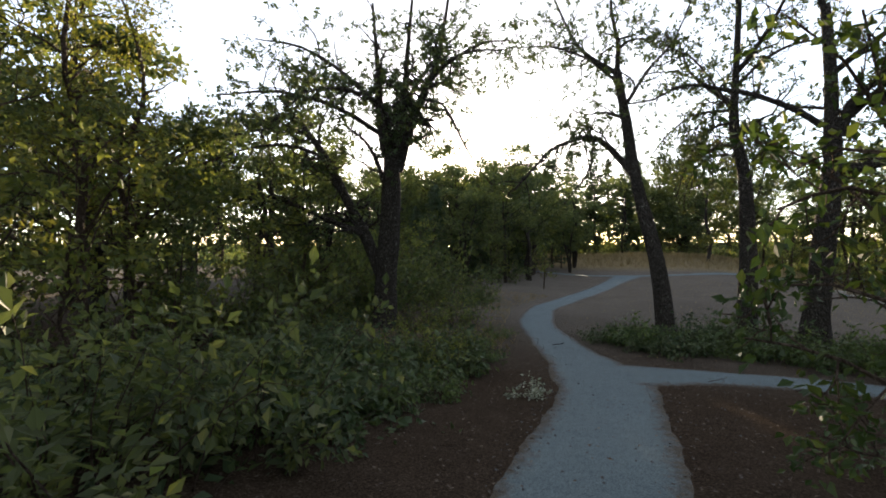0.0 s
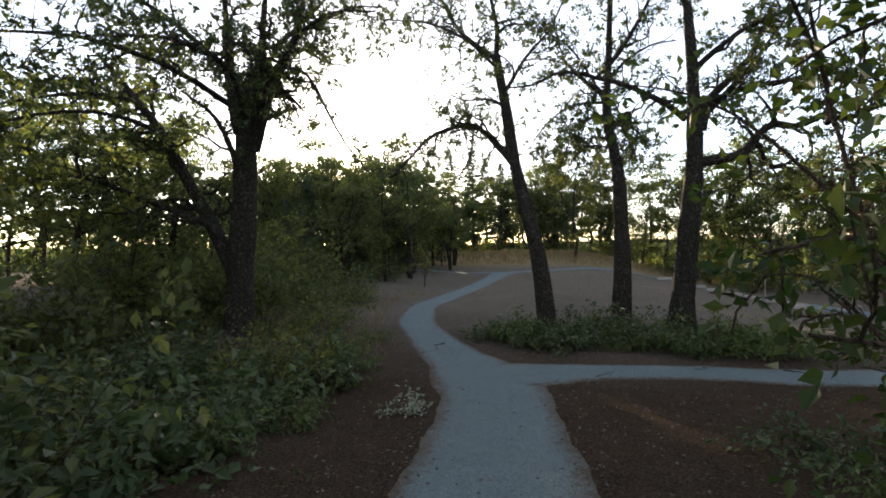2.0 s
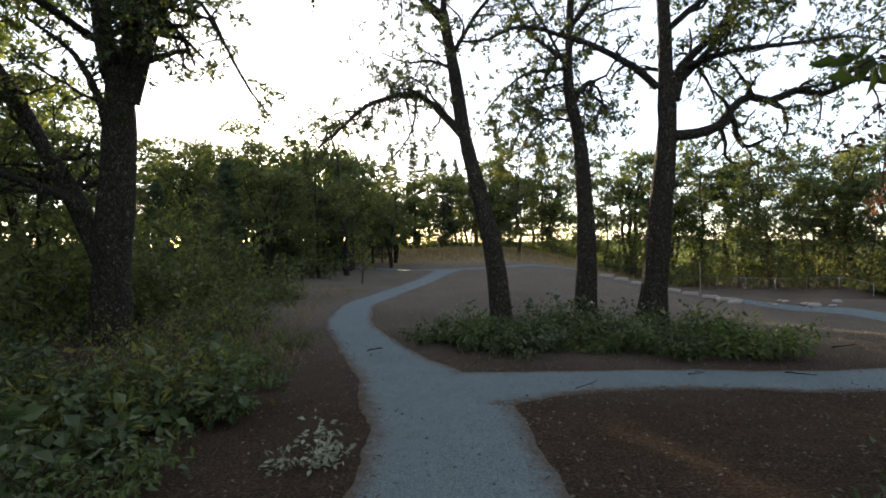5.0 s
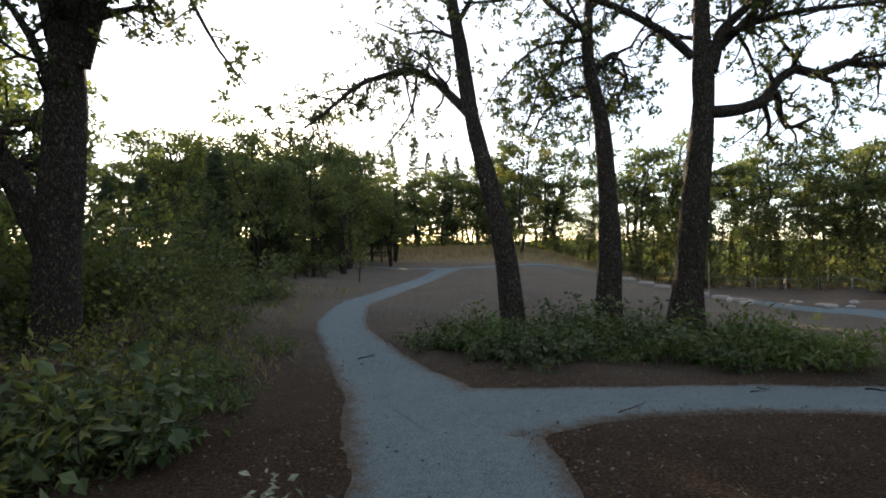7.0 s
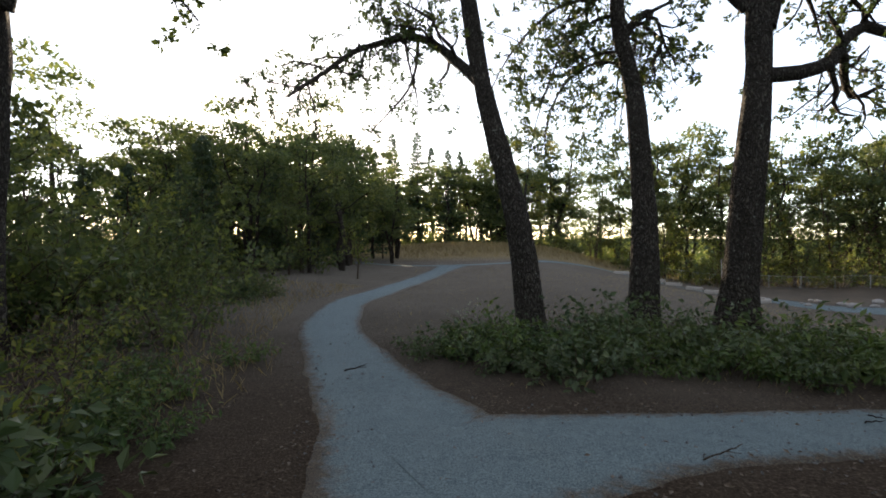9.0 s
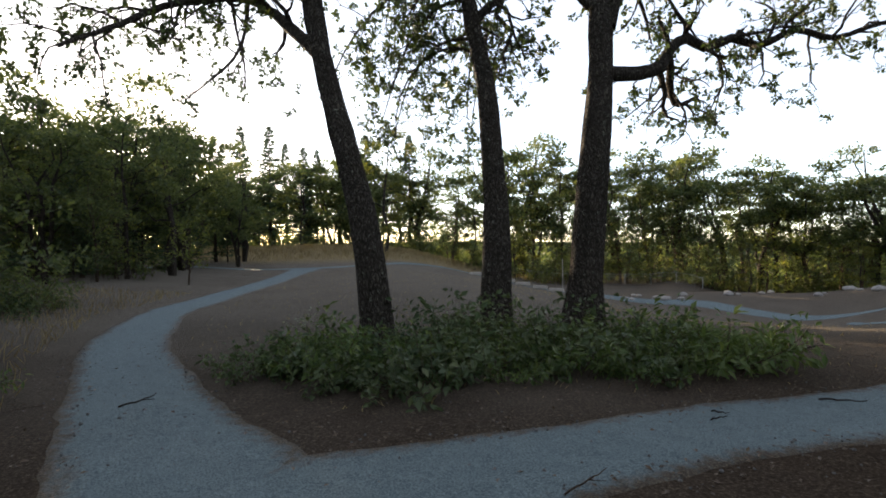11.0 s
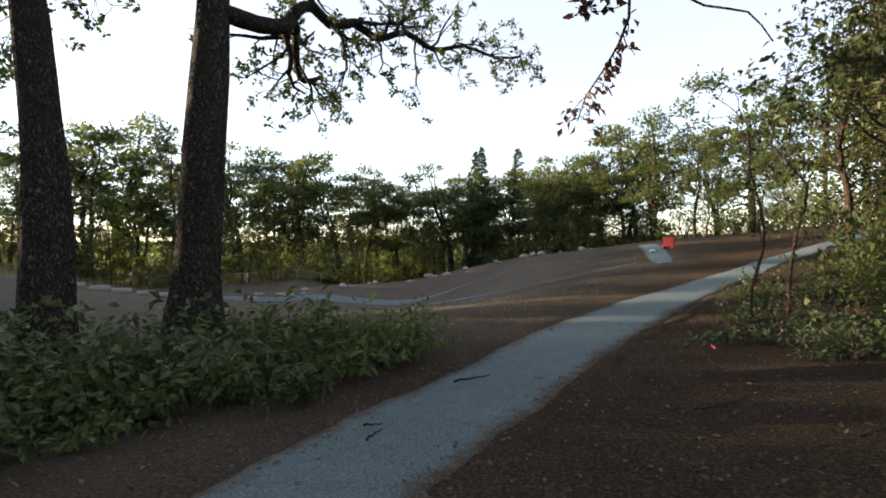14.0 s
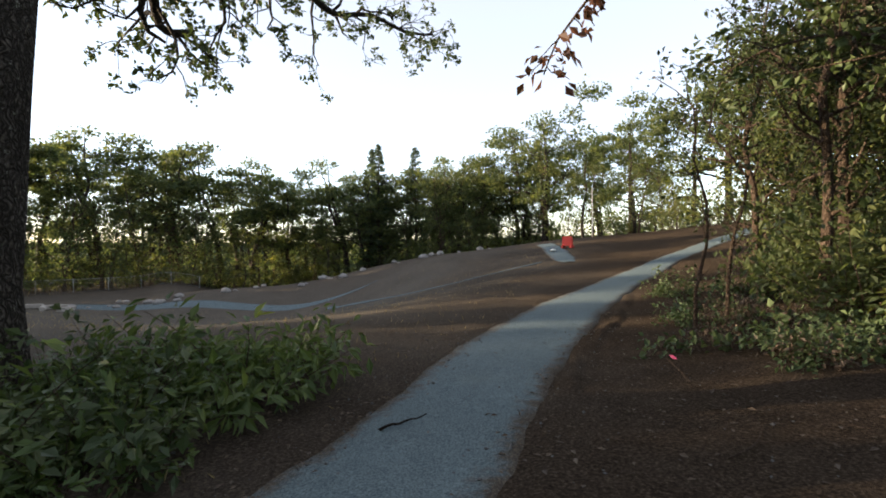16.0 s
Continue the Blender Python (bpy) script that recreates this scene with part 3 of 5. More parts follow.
def conifer(name, label, seed, tall, r, wide, leaf):
    """A fir at the origin: whorls of drooping boughs with flat sprays."""
    rng = np.random.default_rng(seed)
    tubes, cs, ds = Tubes(), [], []
    tubes.add([(0, 0, -0.3), (0.02, 0, tall * 0.5), (0, 0.02, tall)], [r * 1.2, r * 0.6, 0.015], 8)
    z = tall * 0.10
    while z < tall * 0.985:
        t = z / tall
        reach = wide * (1 - t) ** 0.85 * rng.uniform(0.75, 1.15) + 0.12
        for k in range(int(rng.integers(4, 7))):
            a = rng.uniform(0, 6.28)
            d = np.array([math.cos(a), math.sin(a), 0.15 + 0.3 * t])
            line = bent((0, 0, z), d / np.linalg.norm(d), reach * rng.uniform(0.6, 1.1), rng, 0.06, -0.05, 4)
            tubes.add(line, np.linspace(0.02 * (1.2 - t) + 0.006, 0.004, 5), 3)
            n = int(7 + 26 * reach / 2)
            for q in range(n):
                f = rng.uniform(0.12, 1.0) * 4
                i = min(int(f), 3)
                p = line[i] + (line[i + 1] - line[i]) * (f - i)
                out = line[i + 1] - line[i]
                side = np.array([-out[1], out[0], 0]) * rng.choice([-1, 1]) * rng.uniform(0.2, 1.2)
                cs.append(p + rng.normal(size=3) * 0.03)
                ds.append(out + side + np.array([0, 0, -0.1]))
        z += tall * 0.022 + 0.12 * (1 - t)
    thing = new(name)
    tagged(thing, label, "tree")
    part("trunk", tubes.mesh(name + "_wood", BARK_FAR), thing)
    ds = np.array(ds)
    ds /= np.linalg.norm(ds, axis=1)[:, None] + 1e-9
    part("crown", leaf_mesh(name + "_needles", cs, 0.30 * (0.6 + 0.05 * tall), leaf, rng, dirs=ds, spread=0.3, aspect=0.3), thing)
    return thing


def shrub(name, label, seed, tall, wide, stems, per_stem, leaf, leaf_size, category="shrub", arch=0.12, aspect=0.55):
    """A many-stemmed shrub at the origin, to be copied."""
    rng = np.random.default_rng(seed)
    tubes, cs, ds = Tubes(), [], []
    shoots = {0: tubes}
    for s in range(stems):
        a, q = rng.uniform(0, 6.28), math.sqrt(rng.uniform(0, 1)) * wide * 0.55
        p = (q * math.cos(a), q * math.sin(a), -0.05)
        d = np.array([math.cos(a) * rng.uniform(0.1, 0.9), math.sin(a) * rng.uniform(0.1, 0.9), 1.0])
        L = tall * rng.uniform(0.35, 1.35)
        line = bent(p, d / np.linalg.norm(d), L, rng, 0.15, -arch * 0.9, 4)
        tubes.add(line, np.linspace(0.004 + 0.004 * tall, 0.002, 5), 3)
        if stems <= 8:
            tubes = shoots.setdefault(s + 1, Tubes())
        for k in range(per_stem):
            f = rng.uniform(0.18, 1.0) ** 0.8 * 4
            i = min(int(f), 3)
            w = side_way((line[i + 1] - line[i]) / (np.linalg.norm(line[i + 1] - line[i]) + 1e-9), rng, 45, 95)
            c = line[i] + (line[i + 1] - line[i]) * (f - i) + w * rng.uniform(0.0, 0.10 + 0.05 * tall)
            cs.append(c)
            ds.append(w + np.array([0, 0, -0.15]))
    thing = new(name)
    tagged(thing, label, category)
    for t in shoots.values():
        if t.v:
            part("stem" if len(shoots) > 1 else "branchwork", t.mesh(name + "_wood", TWIG), thing)
    part("foliage", leaf_mesh(name + "_leaves", cs, leaf_size, leaf, rng, up=1.0, dirs=ds, spread=0.45, aspect=aspect), thing)
    return thing


def place(thing, x, y, turn=0.0, size=1.0, sink=0.0, tall=1.0):
    thing.matrix_basis = pose(x, y, z_at(x, y) - sink, 0, 0, turn) @ Matrix.Diagonal((size, size, size * tall, 1))
    return thing


def again(thing, x, y, turn=0.0, size=1.0, sink=0.0, tall=1.0, label=""):
    ob = copy_thing(thing, Matrix.Identity(4))
    place(ob, x, y, turn, size, sink, tall)
    if label:
        ob["label"] = label
    return ob


# ---------------------------------------------------------------- the four near oaks
limb_tree("oak_tree", "leaning oak with furrowed grey bark and a long bowed limb", (2.6, 12.8), [
    ([(2.66, 12.8, -0.3), (2.57, 12.8, 0.73), (2.37, 13.0, 2.4), (1.75, 13.55, 5.2), (1.5, 13.85, 7.05), (1.28, 14.1, 8.4), (1.19, 14.2, 9.0)], 0.27, 0.14, 0, 0.16),
    ([(1.19, 14.2, 8.9), (0.55, 14.2, 9.4), (-0.1, 14.2, 10.0), (-0.6, 14.2, 11.0), (-1.2, 14.2, 12.4)], 0.10, 0.03, 3, 0),
    ([(1.19, 14.2, 8.9), (1.23, 14.0, 9.9), (1.0, 13.8, 10.9), (1.0, 13.5, 12.3)], 0.10, 0.03, 3, 0),
    ([(1.75, 13.55, 5.2), (1.1, 14.6, 6.2), (0.35, 15.5, 7.0), (-0.5, 15.7, 7.0), (-1.26, 15.4, 6.6), (-1.8, 14.5, 5.8), (-2.3, 13.3, 4.9)], 0.13, 0.03, 3, 0),
    ([(0.35, 15.4, 7.0), (0.3, 15.2, 6.2), (0.1, 14.9, 5.5), (-0.3, 14.5, 4.9), (-0.6, 14.0, 4.4)], 0.05, 0.012, 2, 0),
    ([(0.0, 15.6, 7.0), (0.1, 15.3, 6.3), (0.3, 14.8, 5.4), (0.35, 14.4, 4.8)], 0.04, 0.012, 2, 0),
    ([(1.5, 13.85, 7.2), (0.8, 14.2, 7.6), (0.1, 14.6, 7.7), (-0.8, 15.0, 8.2)], 0.06, 0.015, 3, 0),
    ([(1.4, 13.95, 7.6), (2.1, 13.4, 8.6), (2.9, 13.0, 9.4), (3.4, 12.6, 10.6)], 0.07, 0.02, 3, 0),
    ([(1.2, 14.1, 8.6), (0.2, 13.4, 9.3), (-1.0, 12.7, 9.6), (-2.2, 12.1, 9.5)], 0.06, 0.02, 3, 0),
], 11, BARK, OAK_LEAF, 0.1, OAK)
limb_tree("oak_tree", "upright oak with dark bark, a broken stub and ivy-like shoots", (4.9, 12.8), [
    ([(4.9, 12.77, -0.3), (4.85, 12.78, 0.62), (4.93, 12.95, 2.47), (4.95, 13.5, 5.0), (4.76, 13.75, 6.3), (4.72, 13.85, 7.2), (4.8, 13.9, 8.4), (4.9, 13.9, 11)], 0.29, 0.08, 0, 0.13),
    ([(4.78, 13.75, 6.25), (5.17, 13.75, 6.7), (5.45, 13.75, 6.83), (5.3, 13.75, 6.5), (5.66, 13.75, 6.2), (5.45, 13.7, 5.7), (5.5, 13.7, 5.4)], 0.10, 0.015, 3, 0),
    ([(4.75, 13.8, 7.4), (4.1, 14.1, 8.0), (3.5, 14.4, 8.8), (3.2, 14.6, 10.0)], 0.09, 0.02, 3, 0),
    ([(4.8, 13.9, 8.4), (5.4, 13.5, 9.2), (5.9, 13.0, 10.2), (6.1, 12.6, 11.4)], 0.09, 0.02, 3, 0),
    ([(4.8, 13.75, 6.8), (4.2, 14.4, 6.8), (3.7, 15.0, 6.2), (3.4, 15.4, 5.3), (3.2, 15.5, 4.6)], 0.05, 0.012, 3, 0),
    ([(4.9, 13.6, 5.6), (4.4, 14.2, 5.9), (3.9, 14.7, 5.7), (3.5, 15.0, 5.0), (3.4, 15.1, 4.2)], 0.04, 0.012, 3, 0),
    ([(4.8, 13.8, 6.6), (5.1, 14.6, 6.4), (5.2, 15.2, 5.6), (5.3, 15.6, 4.8)], 0.04, 0.012, 3, 0),
    ([(4.9, 13.9, 10.4), (4.6, 13.6, 11.6), (4.7, 13.4, 12.9)], 0.07, 0.02, 3, 0),
    ([(4.8, 13.9, 8.0), (5.6, 14.4, 8.8), (6.5, 14.9, 9.4), (7.4, 15.2, 9.6)], 0.06, 0.02, 3, 0),
    ([(4.75, 13.8, 7.0), (4.1, 13.3, 7.9), (3.4, 12.9, 8.7), (2.6, 12.6, 9.1)], 0.05, 0.02, 3, 0),
    ([(4.75, 13.8, 7.2), (3.6, 14.6, 7.3), (2.6, 15.4, 6.5), (2.0, 16.0, 5.4)], 0.06, 0.012, 3, 0),
    ([(4.8, 13.8, 6.6), (5.6, 15.0, 6.7), (5.8, 16.2, 5.9), (5.9, 17.0, 4.8)], 0.05, 0.012, 3, 0),
    ([(4.9, 13.7, 6.0), (4.4, 15.2, 6.3), (4.0, 16.4, 5.7), (3.8, 17.2, 4.6)], 0.05, 0.012, 3, 0),
], 23, BARK, OAK_LEAF, 0.1, OAK)
limb_tree("oak_tree", "stout oak with lichen-spotted bark and a long crooked side limb", (6.4, 12.3), [
    ([(6.34, 12.28, -0.35), (6.41, 12.28, 0.41), (6.52, 12.29, 1.8), (6.74, 12.32, 3.95), (6.84, 12.33, 5.21), (6.82, 12.34, 6.22), (6.81, 12.35, 7.5), (6.7, 12.4, 9.6)], 0.37, 0.12, 0, 0.2),
    ([(7.0, 12.33, 5.9), (7.24, 12.34, 6.72), (7.81, 12.4, 7.3), (8.45, 12.5, 8.0), (9.2, 12.6, 9.6)], 0.15, 0.03, 3, 0),
    ([(6.6, 12.32, 6.2), (5.99, 12.25, 6.67), (5.1, 12.18, 7.13), (3.99, 12.12, 7.48), (3.04, 12.06, 7.65), (2.25, 11.99, 7.32), (1.47, 11.92, 7.23)], 0.10, 0.025, 2, 0),
    ([(7.04, 12.31, 6.27), (8.02, 12.63, 7.17), (8.87, 12.95, 8.1), (9.92, 13.27, 9.41)], 0.11, 0.03, 3, 0),
    ([(6.9, 12.25, 4.95), (7.6, 12.25, 5.0), (8.25, 12.4, 5.25), (8.7, 12.6, 5.75), (9.3, 12.8, 6.1), (9.9, 12.95, 6.0), (10.6, 12.9, 6.28), (11.3, 12.85, 6.16), (12.0, 12.5, 6.45), (12.8, 12.25, 6.26), (13.6, 11.8, 6.5), (14.4, 11.3, 6.36), (15.2, 10.9, 6.55)], 0.14, 0.025, 3, 0),
    ([(8.5, 12.5, 5.5), (8.9, 12.85, 5.4), (9.3, 13.25, 5.0), (9.8, 13.6, 4.9), (10.4, 13.7, 5.2)], 0.10, 0.04, 3, 0),
    ([(6.7, 12.4, 9.4), (6.2, 12.0, 10.6), (6.1, 11.6, 12.0)], 0.10, 0.03, 3, 0),
    ([(6.8, 12.35, 7.6), (7.8, 11.8, 8.4), (9.0, 11.2, 8.8), (10.2, 10.8, 8.9)], 0.09, 0.02, 3, 0),
    ([(7.2, 12.34, 6.7), (8.4, 12.0, 7.0), (9.8, 11.8, 7.1), (11.2, 11.9, 7.3), (12.4, 12.2, 7.3)], 0.08, 0.02, 3, 0),
], 37, BARK, OAK_LEAF, 0.1, OAK)
limb_tree("oak_tree", "large many-limbed oak with a low arching bough", (-5.9, 10.2), [
    ([(-5.95, 10.2, -0.1), (-5.91, 10.2, 1.47), (-5.79, 10.2, 3.06), (-5.68, 10.2, 4.64), (-5.63, 10.2, 5.96)], 0.37, 0.27, 0, 0.18),
    ([(-5.45, 10.2, 5.3), (-5.0, 10.2, 6.75), (-4.48, 10.15, 7.67), (-4.07, 10.1, 8.6), (-3.6, 10.0, 10.5)], 0.18, 0.04, 3, 0),
    ([(-5.6, 10.2, 5.8), (-5.35, 10.25, 7.02), (-5.2, 10.3, 7.94), (-5.18, 10.4, 8.87), (-5.0, 10.5, 11)], 0.2, 0.04, 3, 0),
    ([(-5.8, 10.2, 5.8), (-6.07, 10.25, 7.16), (-6.13, 10.3, 8.09), (-6.18, 10.3, 8.9), (-6.5, 10.6, 11)], 0.2, 0.04, 3, 0),
    ([(-6.0, 10.2, 1.9), (-6.6, 10.3, 3.08), (-7.38, 10.4, 4.44), (-8.37, 10.5, 6.09), (-9.24, 10.6, 7.1), (-10.4, 10.8, 8.4)], 0.22, 0.05, 3, 0),
    ([(-6.3, 10.25, 2.7), (-6.64, 10.1, 3.3), (-7.53, 9.9, 3.68), (-8.4, 9.7, 4.08), (-9.3, 9.4, 4.47), (-10.3, 9.1, 4.68)], 0.12, 0.03, 3, 0),
    ([(-5.2, 10.2, 6.5), (-4.2, 10.3, 8.3), (-3.4, 10.3, 8.78), (-2.6, 10.3, 9.04), (-1.8, 10.3, 9.0)], 0.09, 0.02, 2, 0),
    ([(-5.6, 10.2, 4.0), (-6.0, 10.1, 5.3), (-6.4, 10.0, 6.2), (-7.2, 9.8, 6.9)], 0.10, 0.03, 3, 0),
    ([(-4.6, 10.15, 7.5), (-3.8, 9.9, 7.2), (-3.2, 9.6, 6.2), (-2.6, 9.3, 5.2), (-2.1, 9.1, 4.6)], 0.06, 0.012, 2, 0),
    ([(-5.0, 10.2, 7.0), (-4.0, 9.4, 7.8), (-2.8, 8.8, 8.2), (-1.6, 8.4, 8.0)], 0.08, 0.02, 3, 0),
    ([(-6.1, 10.25, 7.4), (-7.0, 9.6, 8.4), (-8.2, 9.0, 9.2), (-9.6, 8.6, 9.5)], 0.09, 0.02, 3, 0),
    ([(-9.0, 10.6, 6.9), (-10.0, 10.0, 7.0), (-11.2, 9.5, 6.8), (-12.3, 9.0, 6.4)], 0.07, 0.02, 3, 0),
    ([(-5.4, 10.3, 7.2), (-5.0, 11.2, 8.6), (-4.4, 12.0, 9.8), (-3.8, 12.6, 10.8)], 0.08, 0.02, 3, 0),
    ([(-6.1, 10.25, 6.6), (-6.8, 8.7, 7.1), (-7.4, 6.9, 7.1), (-7.9, 5.2, 6.6)], 0.09, 0.02, 3, 0),
    ([(-5.6, 10.2, 6.0), (-5.2, 8.6, 6.9), (-5.5, 7.0, 7.0), (-5.9, 5.5, 6.5)], 0.09, 0.02, 3, 0),
    ([(-8.3, 10.5, 6.0), (-8.9, 9.2, 6.2), (-9.6, 8.0, 5.9), (-10.0, 6.8, 5.3)], 0.07, 0.02, 3, 0),
], 41, BARK, OAK_LEAF, 0.1, OAK)

# ---------------------------------------------------------------- oak and hazel that overhang the walk
HAZEL = dict(per_tip=7, puff=0.06, dense={2: 3.4, 1: 3.2}, len={2: 0.7, 1: 0.35}, bare=0.2, crook=0.2, lift=-0.04)
limb_tree("hazel_tree", "slender hazel with broad drooping green leaves over the path edge", (4.1, 1.0), [
    ([(4.1, 1.0, 0.5), (4.0, 1.1, 1.4), (3.8, 1.3, 2.6), (3.6, 1.5, 3.8), (3.4, 1.6, 5.2)], 0.024, 0.012, 2, 0.015),
    ([(4.0, 1.15, 1.6), (3.7, 1.3, 2.1), (3.4, 1.4, 2.4), (3.1, 1.5, 2.4)], 0.02, 0.007, 2, 0),
    ([(3.8, 1.3, 2.7), (3.3, 1.7, 3.5), (2.8, 2.0, 4.0), (2.2, 2.2, 4.2)], 0.02, 0.007, 2, 0),
    ([(4.0, 1.1, 1.3), (4.1, 1.4, 1.8), (4.1, 1.7, 2.1), (4.0, 1.9, 2.2)], 0.02, 0.007, 2, 0),
    ([(3.6, 1.5, 3.6), (3.9, 2.0, 4.1), (4.0, 2.5, 4.3), (4.0, 2.9, 4.3)], 0.02, 0.007, 2, 0),
    ([(3.6, 1.5, 3.9), (3.1, 1.2, 4.6), (2.6, 1.0, 5.0)], 0.02, 0.007, 2, 0),
    ([(4.05, 1.05, 1.1), (4.5, 1.2, 1.7), (4.9, 1.4, 2.1), (5.2, 1.5, 2.3)], 0.02, 0.007, 2, 0),
    ([(3.8, 1.3, 2.4), (4.4, 1.6, 3.0), (4.9, 1.9, 3.3), (5.4, 2.2, 3.3)], 0.02, 0.007, 2, 0),
], 51, TWIG, HAZEL_LEAF, 0.12, HAZEL)
limb_tree("hazel_tree", "hazel with low leafy boughs reaching towards the gravel", (3.1, -1.7), [
    ([(3.1, -1.7, 0.8), (3.05, -1.65, 1.8), (2.9, -1.5, 3.0), (2.75, -1.3, 4.2), (2.6, -1.2, 5.6)], 0.03, 0.012, 2, 0.015),
    ([(3.05, -1.65, 1.5), (2.7, -1.4, 2.0), (2.2, -1.3, 2.35), (1.75, -1.35, 2.45)], 0.018, 0.006, 2, 0),
    ([(3.0, -1.6, 2.0), (2.65, -1.2, 2.5), (2.3, -0.85, 2.7), (2.0, -0.7, 2.65)], 0.018, 0.006, 2, 0),
    ([(3.0, -1.6, 2.4), (2.5, -1.5, 3.0), (2.15, -1.5, 3.2), (1.85, -1.55, 3.1)], 0.018, 0.006, 2, 0),
    ([(2.9, -1.5, 2.8), (2.65, -1.1, 3.3), (2.4, -0.75, 3.5), (2.2, -0.5, 3.4)], 0.018, 0.006, 2, 0),
    ([(3.05, -1.65, 1.2), (2.8, -1.2, 1.6), (2.5, -0.9, 1.75), (2.3, -0.8, 1.7)], 0.016, 0.006, 2, 0),
], 57, TWIG, HAZEL_LEAF, 0.075, dict(HAZEL, per_tip=15, len={2: 0.55, 1: 0.3}))
RIGHT = dict(per_tip=19, puff=0.12, dense={3: 1.1, 2: 2.3, 1: 3.2}, len={3: 1.7, 2: 0.9, 1: 0.45}, bare=0.15, crook=0.22, lift=0.02)
SPARSE = dict(RIGHT, per_tip=5, dense={2: 1.3, 1: 2.2}, len={2: 0.5, 1: 0.3})


def thicket_tree(x, y, tall, seed, leaf, label, wide=1.6, r=0.09, size=0.085, opts=RIGHT):
    rng = np.random.default_rng(seed)
    z = z_at(x, y)
    limbs, trunk, low = [], [(x, y, z - 0.2)], 0.3 if tall > 6.4 else 0.4
    for k in range(1, 7):
        trunk.append((x + rng.normal() * 0.05 * k, y + rng.normal() * 0.05 * k, z + tall * k / 6))
    limbs.append((trunk, r, r * 0.2, 2, r * 0.3))
    for k in range(int(tall * 1.5)):
        t = low + (0.98 - low) * (k + rng.uniform(0, 0.8)) / (tall * 1.5)
        i = min(int(t * 6), 5)
        p = np.array(trunk[i]) + (np.array(trunk[i + 1]) - np.array(trunk[i])) * (t * 6 - i)
        b = k * 2.4 + rng.uniform(-0.4, 0.4)
        d = np.array([math.cos(b), math.sin(b), rng.uniform(0.2, 0.8)])
        line = bent(p, d / np.linalg.norm(d), wide * (1.25 - 0.8 * t) * rng.uniform(0.7, 1.2), rng, 0.18, 0.0, 5)
        limbs.append(([tuple(q) for q in line], r * 0.4 * (1.1 - t) + 0.008, 0.006, 2, 0))
    return limb_tree("thicket_tree", label, (x, y), limbs, seed, TWIG, leaf, size, opts)


thicket_tree(12.9, 3.5, 6.8, 61, SHADED_THICKET_LEAF, "bushy roadside tree with dense green crown", 1.8)
thicket_tree(14.6, 2.7, 8.0, 62, SHADED_THICKET_LEAF, "tall leafy tree in the thicket", 2.2, 0.12)
thicket_tree(11.0, 1.2, 7.2, 63, SHADED_THICKET_LEAF, "leafy thicket tree with leaves darkened for shade", 2.1, 0.1)
thicket_tree(16.5, 3.6, 6.5, 64, SHADED_THICKET_LEAF, "leafy tree with sunlit top", 1.9)
thicket_tree(11.4, 5.5, 3.8, 65, SHADED_THICKET_LEAF, "thin-stemmed sapling beside the path", 0.6, 0.03, 0.08, SPARSE)
thicket_tree(12.0, 5.0, 4.4, 66, SHADED_THICKET_LEAF, "thin-stemmed sapling beside the path", 0.65, 0.03, 0.08, SPARSE)
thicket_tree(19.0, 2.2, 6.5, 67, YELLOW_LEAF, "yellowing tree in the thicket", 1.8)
thicket_tree(12.6, 0.2, 8.5, 68, SHADED_THICKET_LEAF, "tall leafy tree in the thicket", 2.4, 0.12)
for x, y, tall, seed in ((-8.6, 2.4, 8.5, 71), (-10.5, 5.0, 9.5, 72), (-7.6, -0.2, 7.0, 73)):
    thicket_tree(x, y, tall, seed, GOLD_LEAF, "tall thicket tree with yellowing sunlit leaves", 2.3, 0.11, 0.1)
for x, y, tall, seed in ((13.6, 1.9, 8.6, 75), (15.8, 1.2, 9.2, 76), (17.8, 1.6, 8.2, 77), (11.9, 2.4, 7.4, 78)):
    thicket_tree(x, y, tall, seed, SHADED_THICKET_LEAF, "tall thicket tree with leaves darkened for shade", 2.2, 0.1, 0.1)
# oak boughs that hang over the side path
limb_tree("oak_tree", "oak with thin boughs hanging over the side path", (9.6, 3.2), [
    ([(9.6, 3.2, -0.2), (9.5, 3.25, 2.0), (9.3, 3.4, 4.0), (9.2, 3.5, 6.0), (9.3, 3.4, 8.0)], 0.14, 0.05, 3, 0.05),
    ([(9.3, 3.45, 4.6), (8.9, 4.4, 5.2), (8.2, 5.4, 5.5), (7.4, 6.2, 5.2), (7.2, 6.5, 4.6)], 0.06, 0.02, 0, 0),
    ([(7.45, 6.15, 5.2), (7.25, 6.35, 4.7), (7.18, 6.35, 4.2), (7.3, 6.2, 3.86), (7.5, 5.9, 3.66), (7.72, 5.56, 3.6), (7.86, 5.36, 3.33)], 0.018, 0.007, 0, 0),
    ([(9.4, 3.4, 3.0), (10.0, 4.2, 3.6), (10.6, 4.9, 3.7), (10.9, 5.3, 3.5)], 0.03, 0.008, 2, 0),
], 53, TWIG, OAK_LEAF, 0.13, RIGHT)
limb_tree("withered_bough", "drooping twig with withered reddish-brown leaves", (7.2, 6.5), [
    ([(7.2, 6.5, 4.62), (7.15, 6.5, 4.1), (7.12, 6.5, 3.55), (7.3, 6.75, 3.2), (7.5, 7.0, 3.0), (7.63, 7.13, 2.78)], 0.018, 0.006, 1, 0),
    ([(7.2, 6.5, 4.2), (6.9, 6.7, 3.9), (6.75, 6.8, 3.5)], 0.012, 0.005, 1, 0),
], 54, TWIG, RED_LEAF, 0.10, dict(RIGHT, per_tip=7, puff=0.05, dense={1: 7.0}, len={1: 0.3}), category="branch")

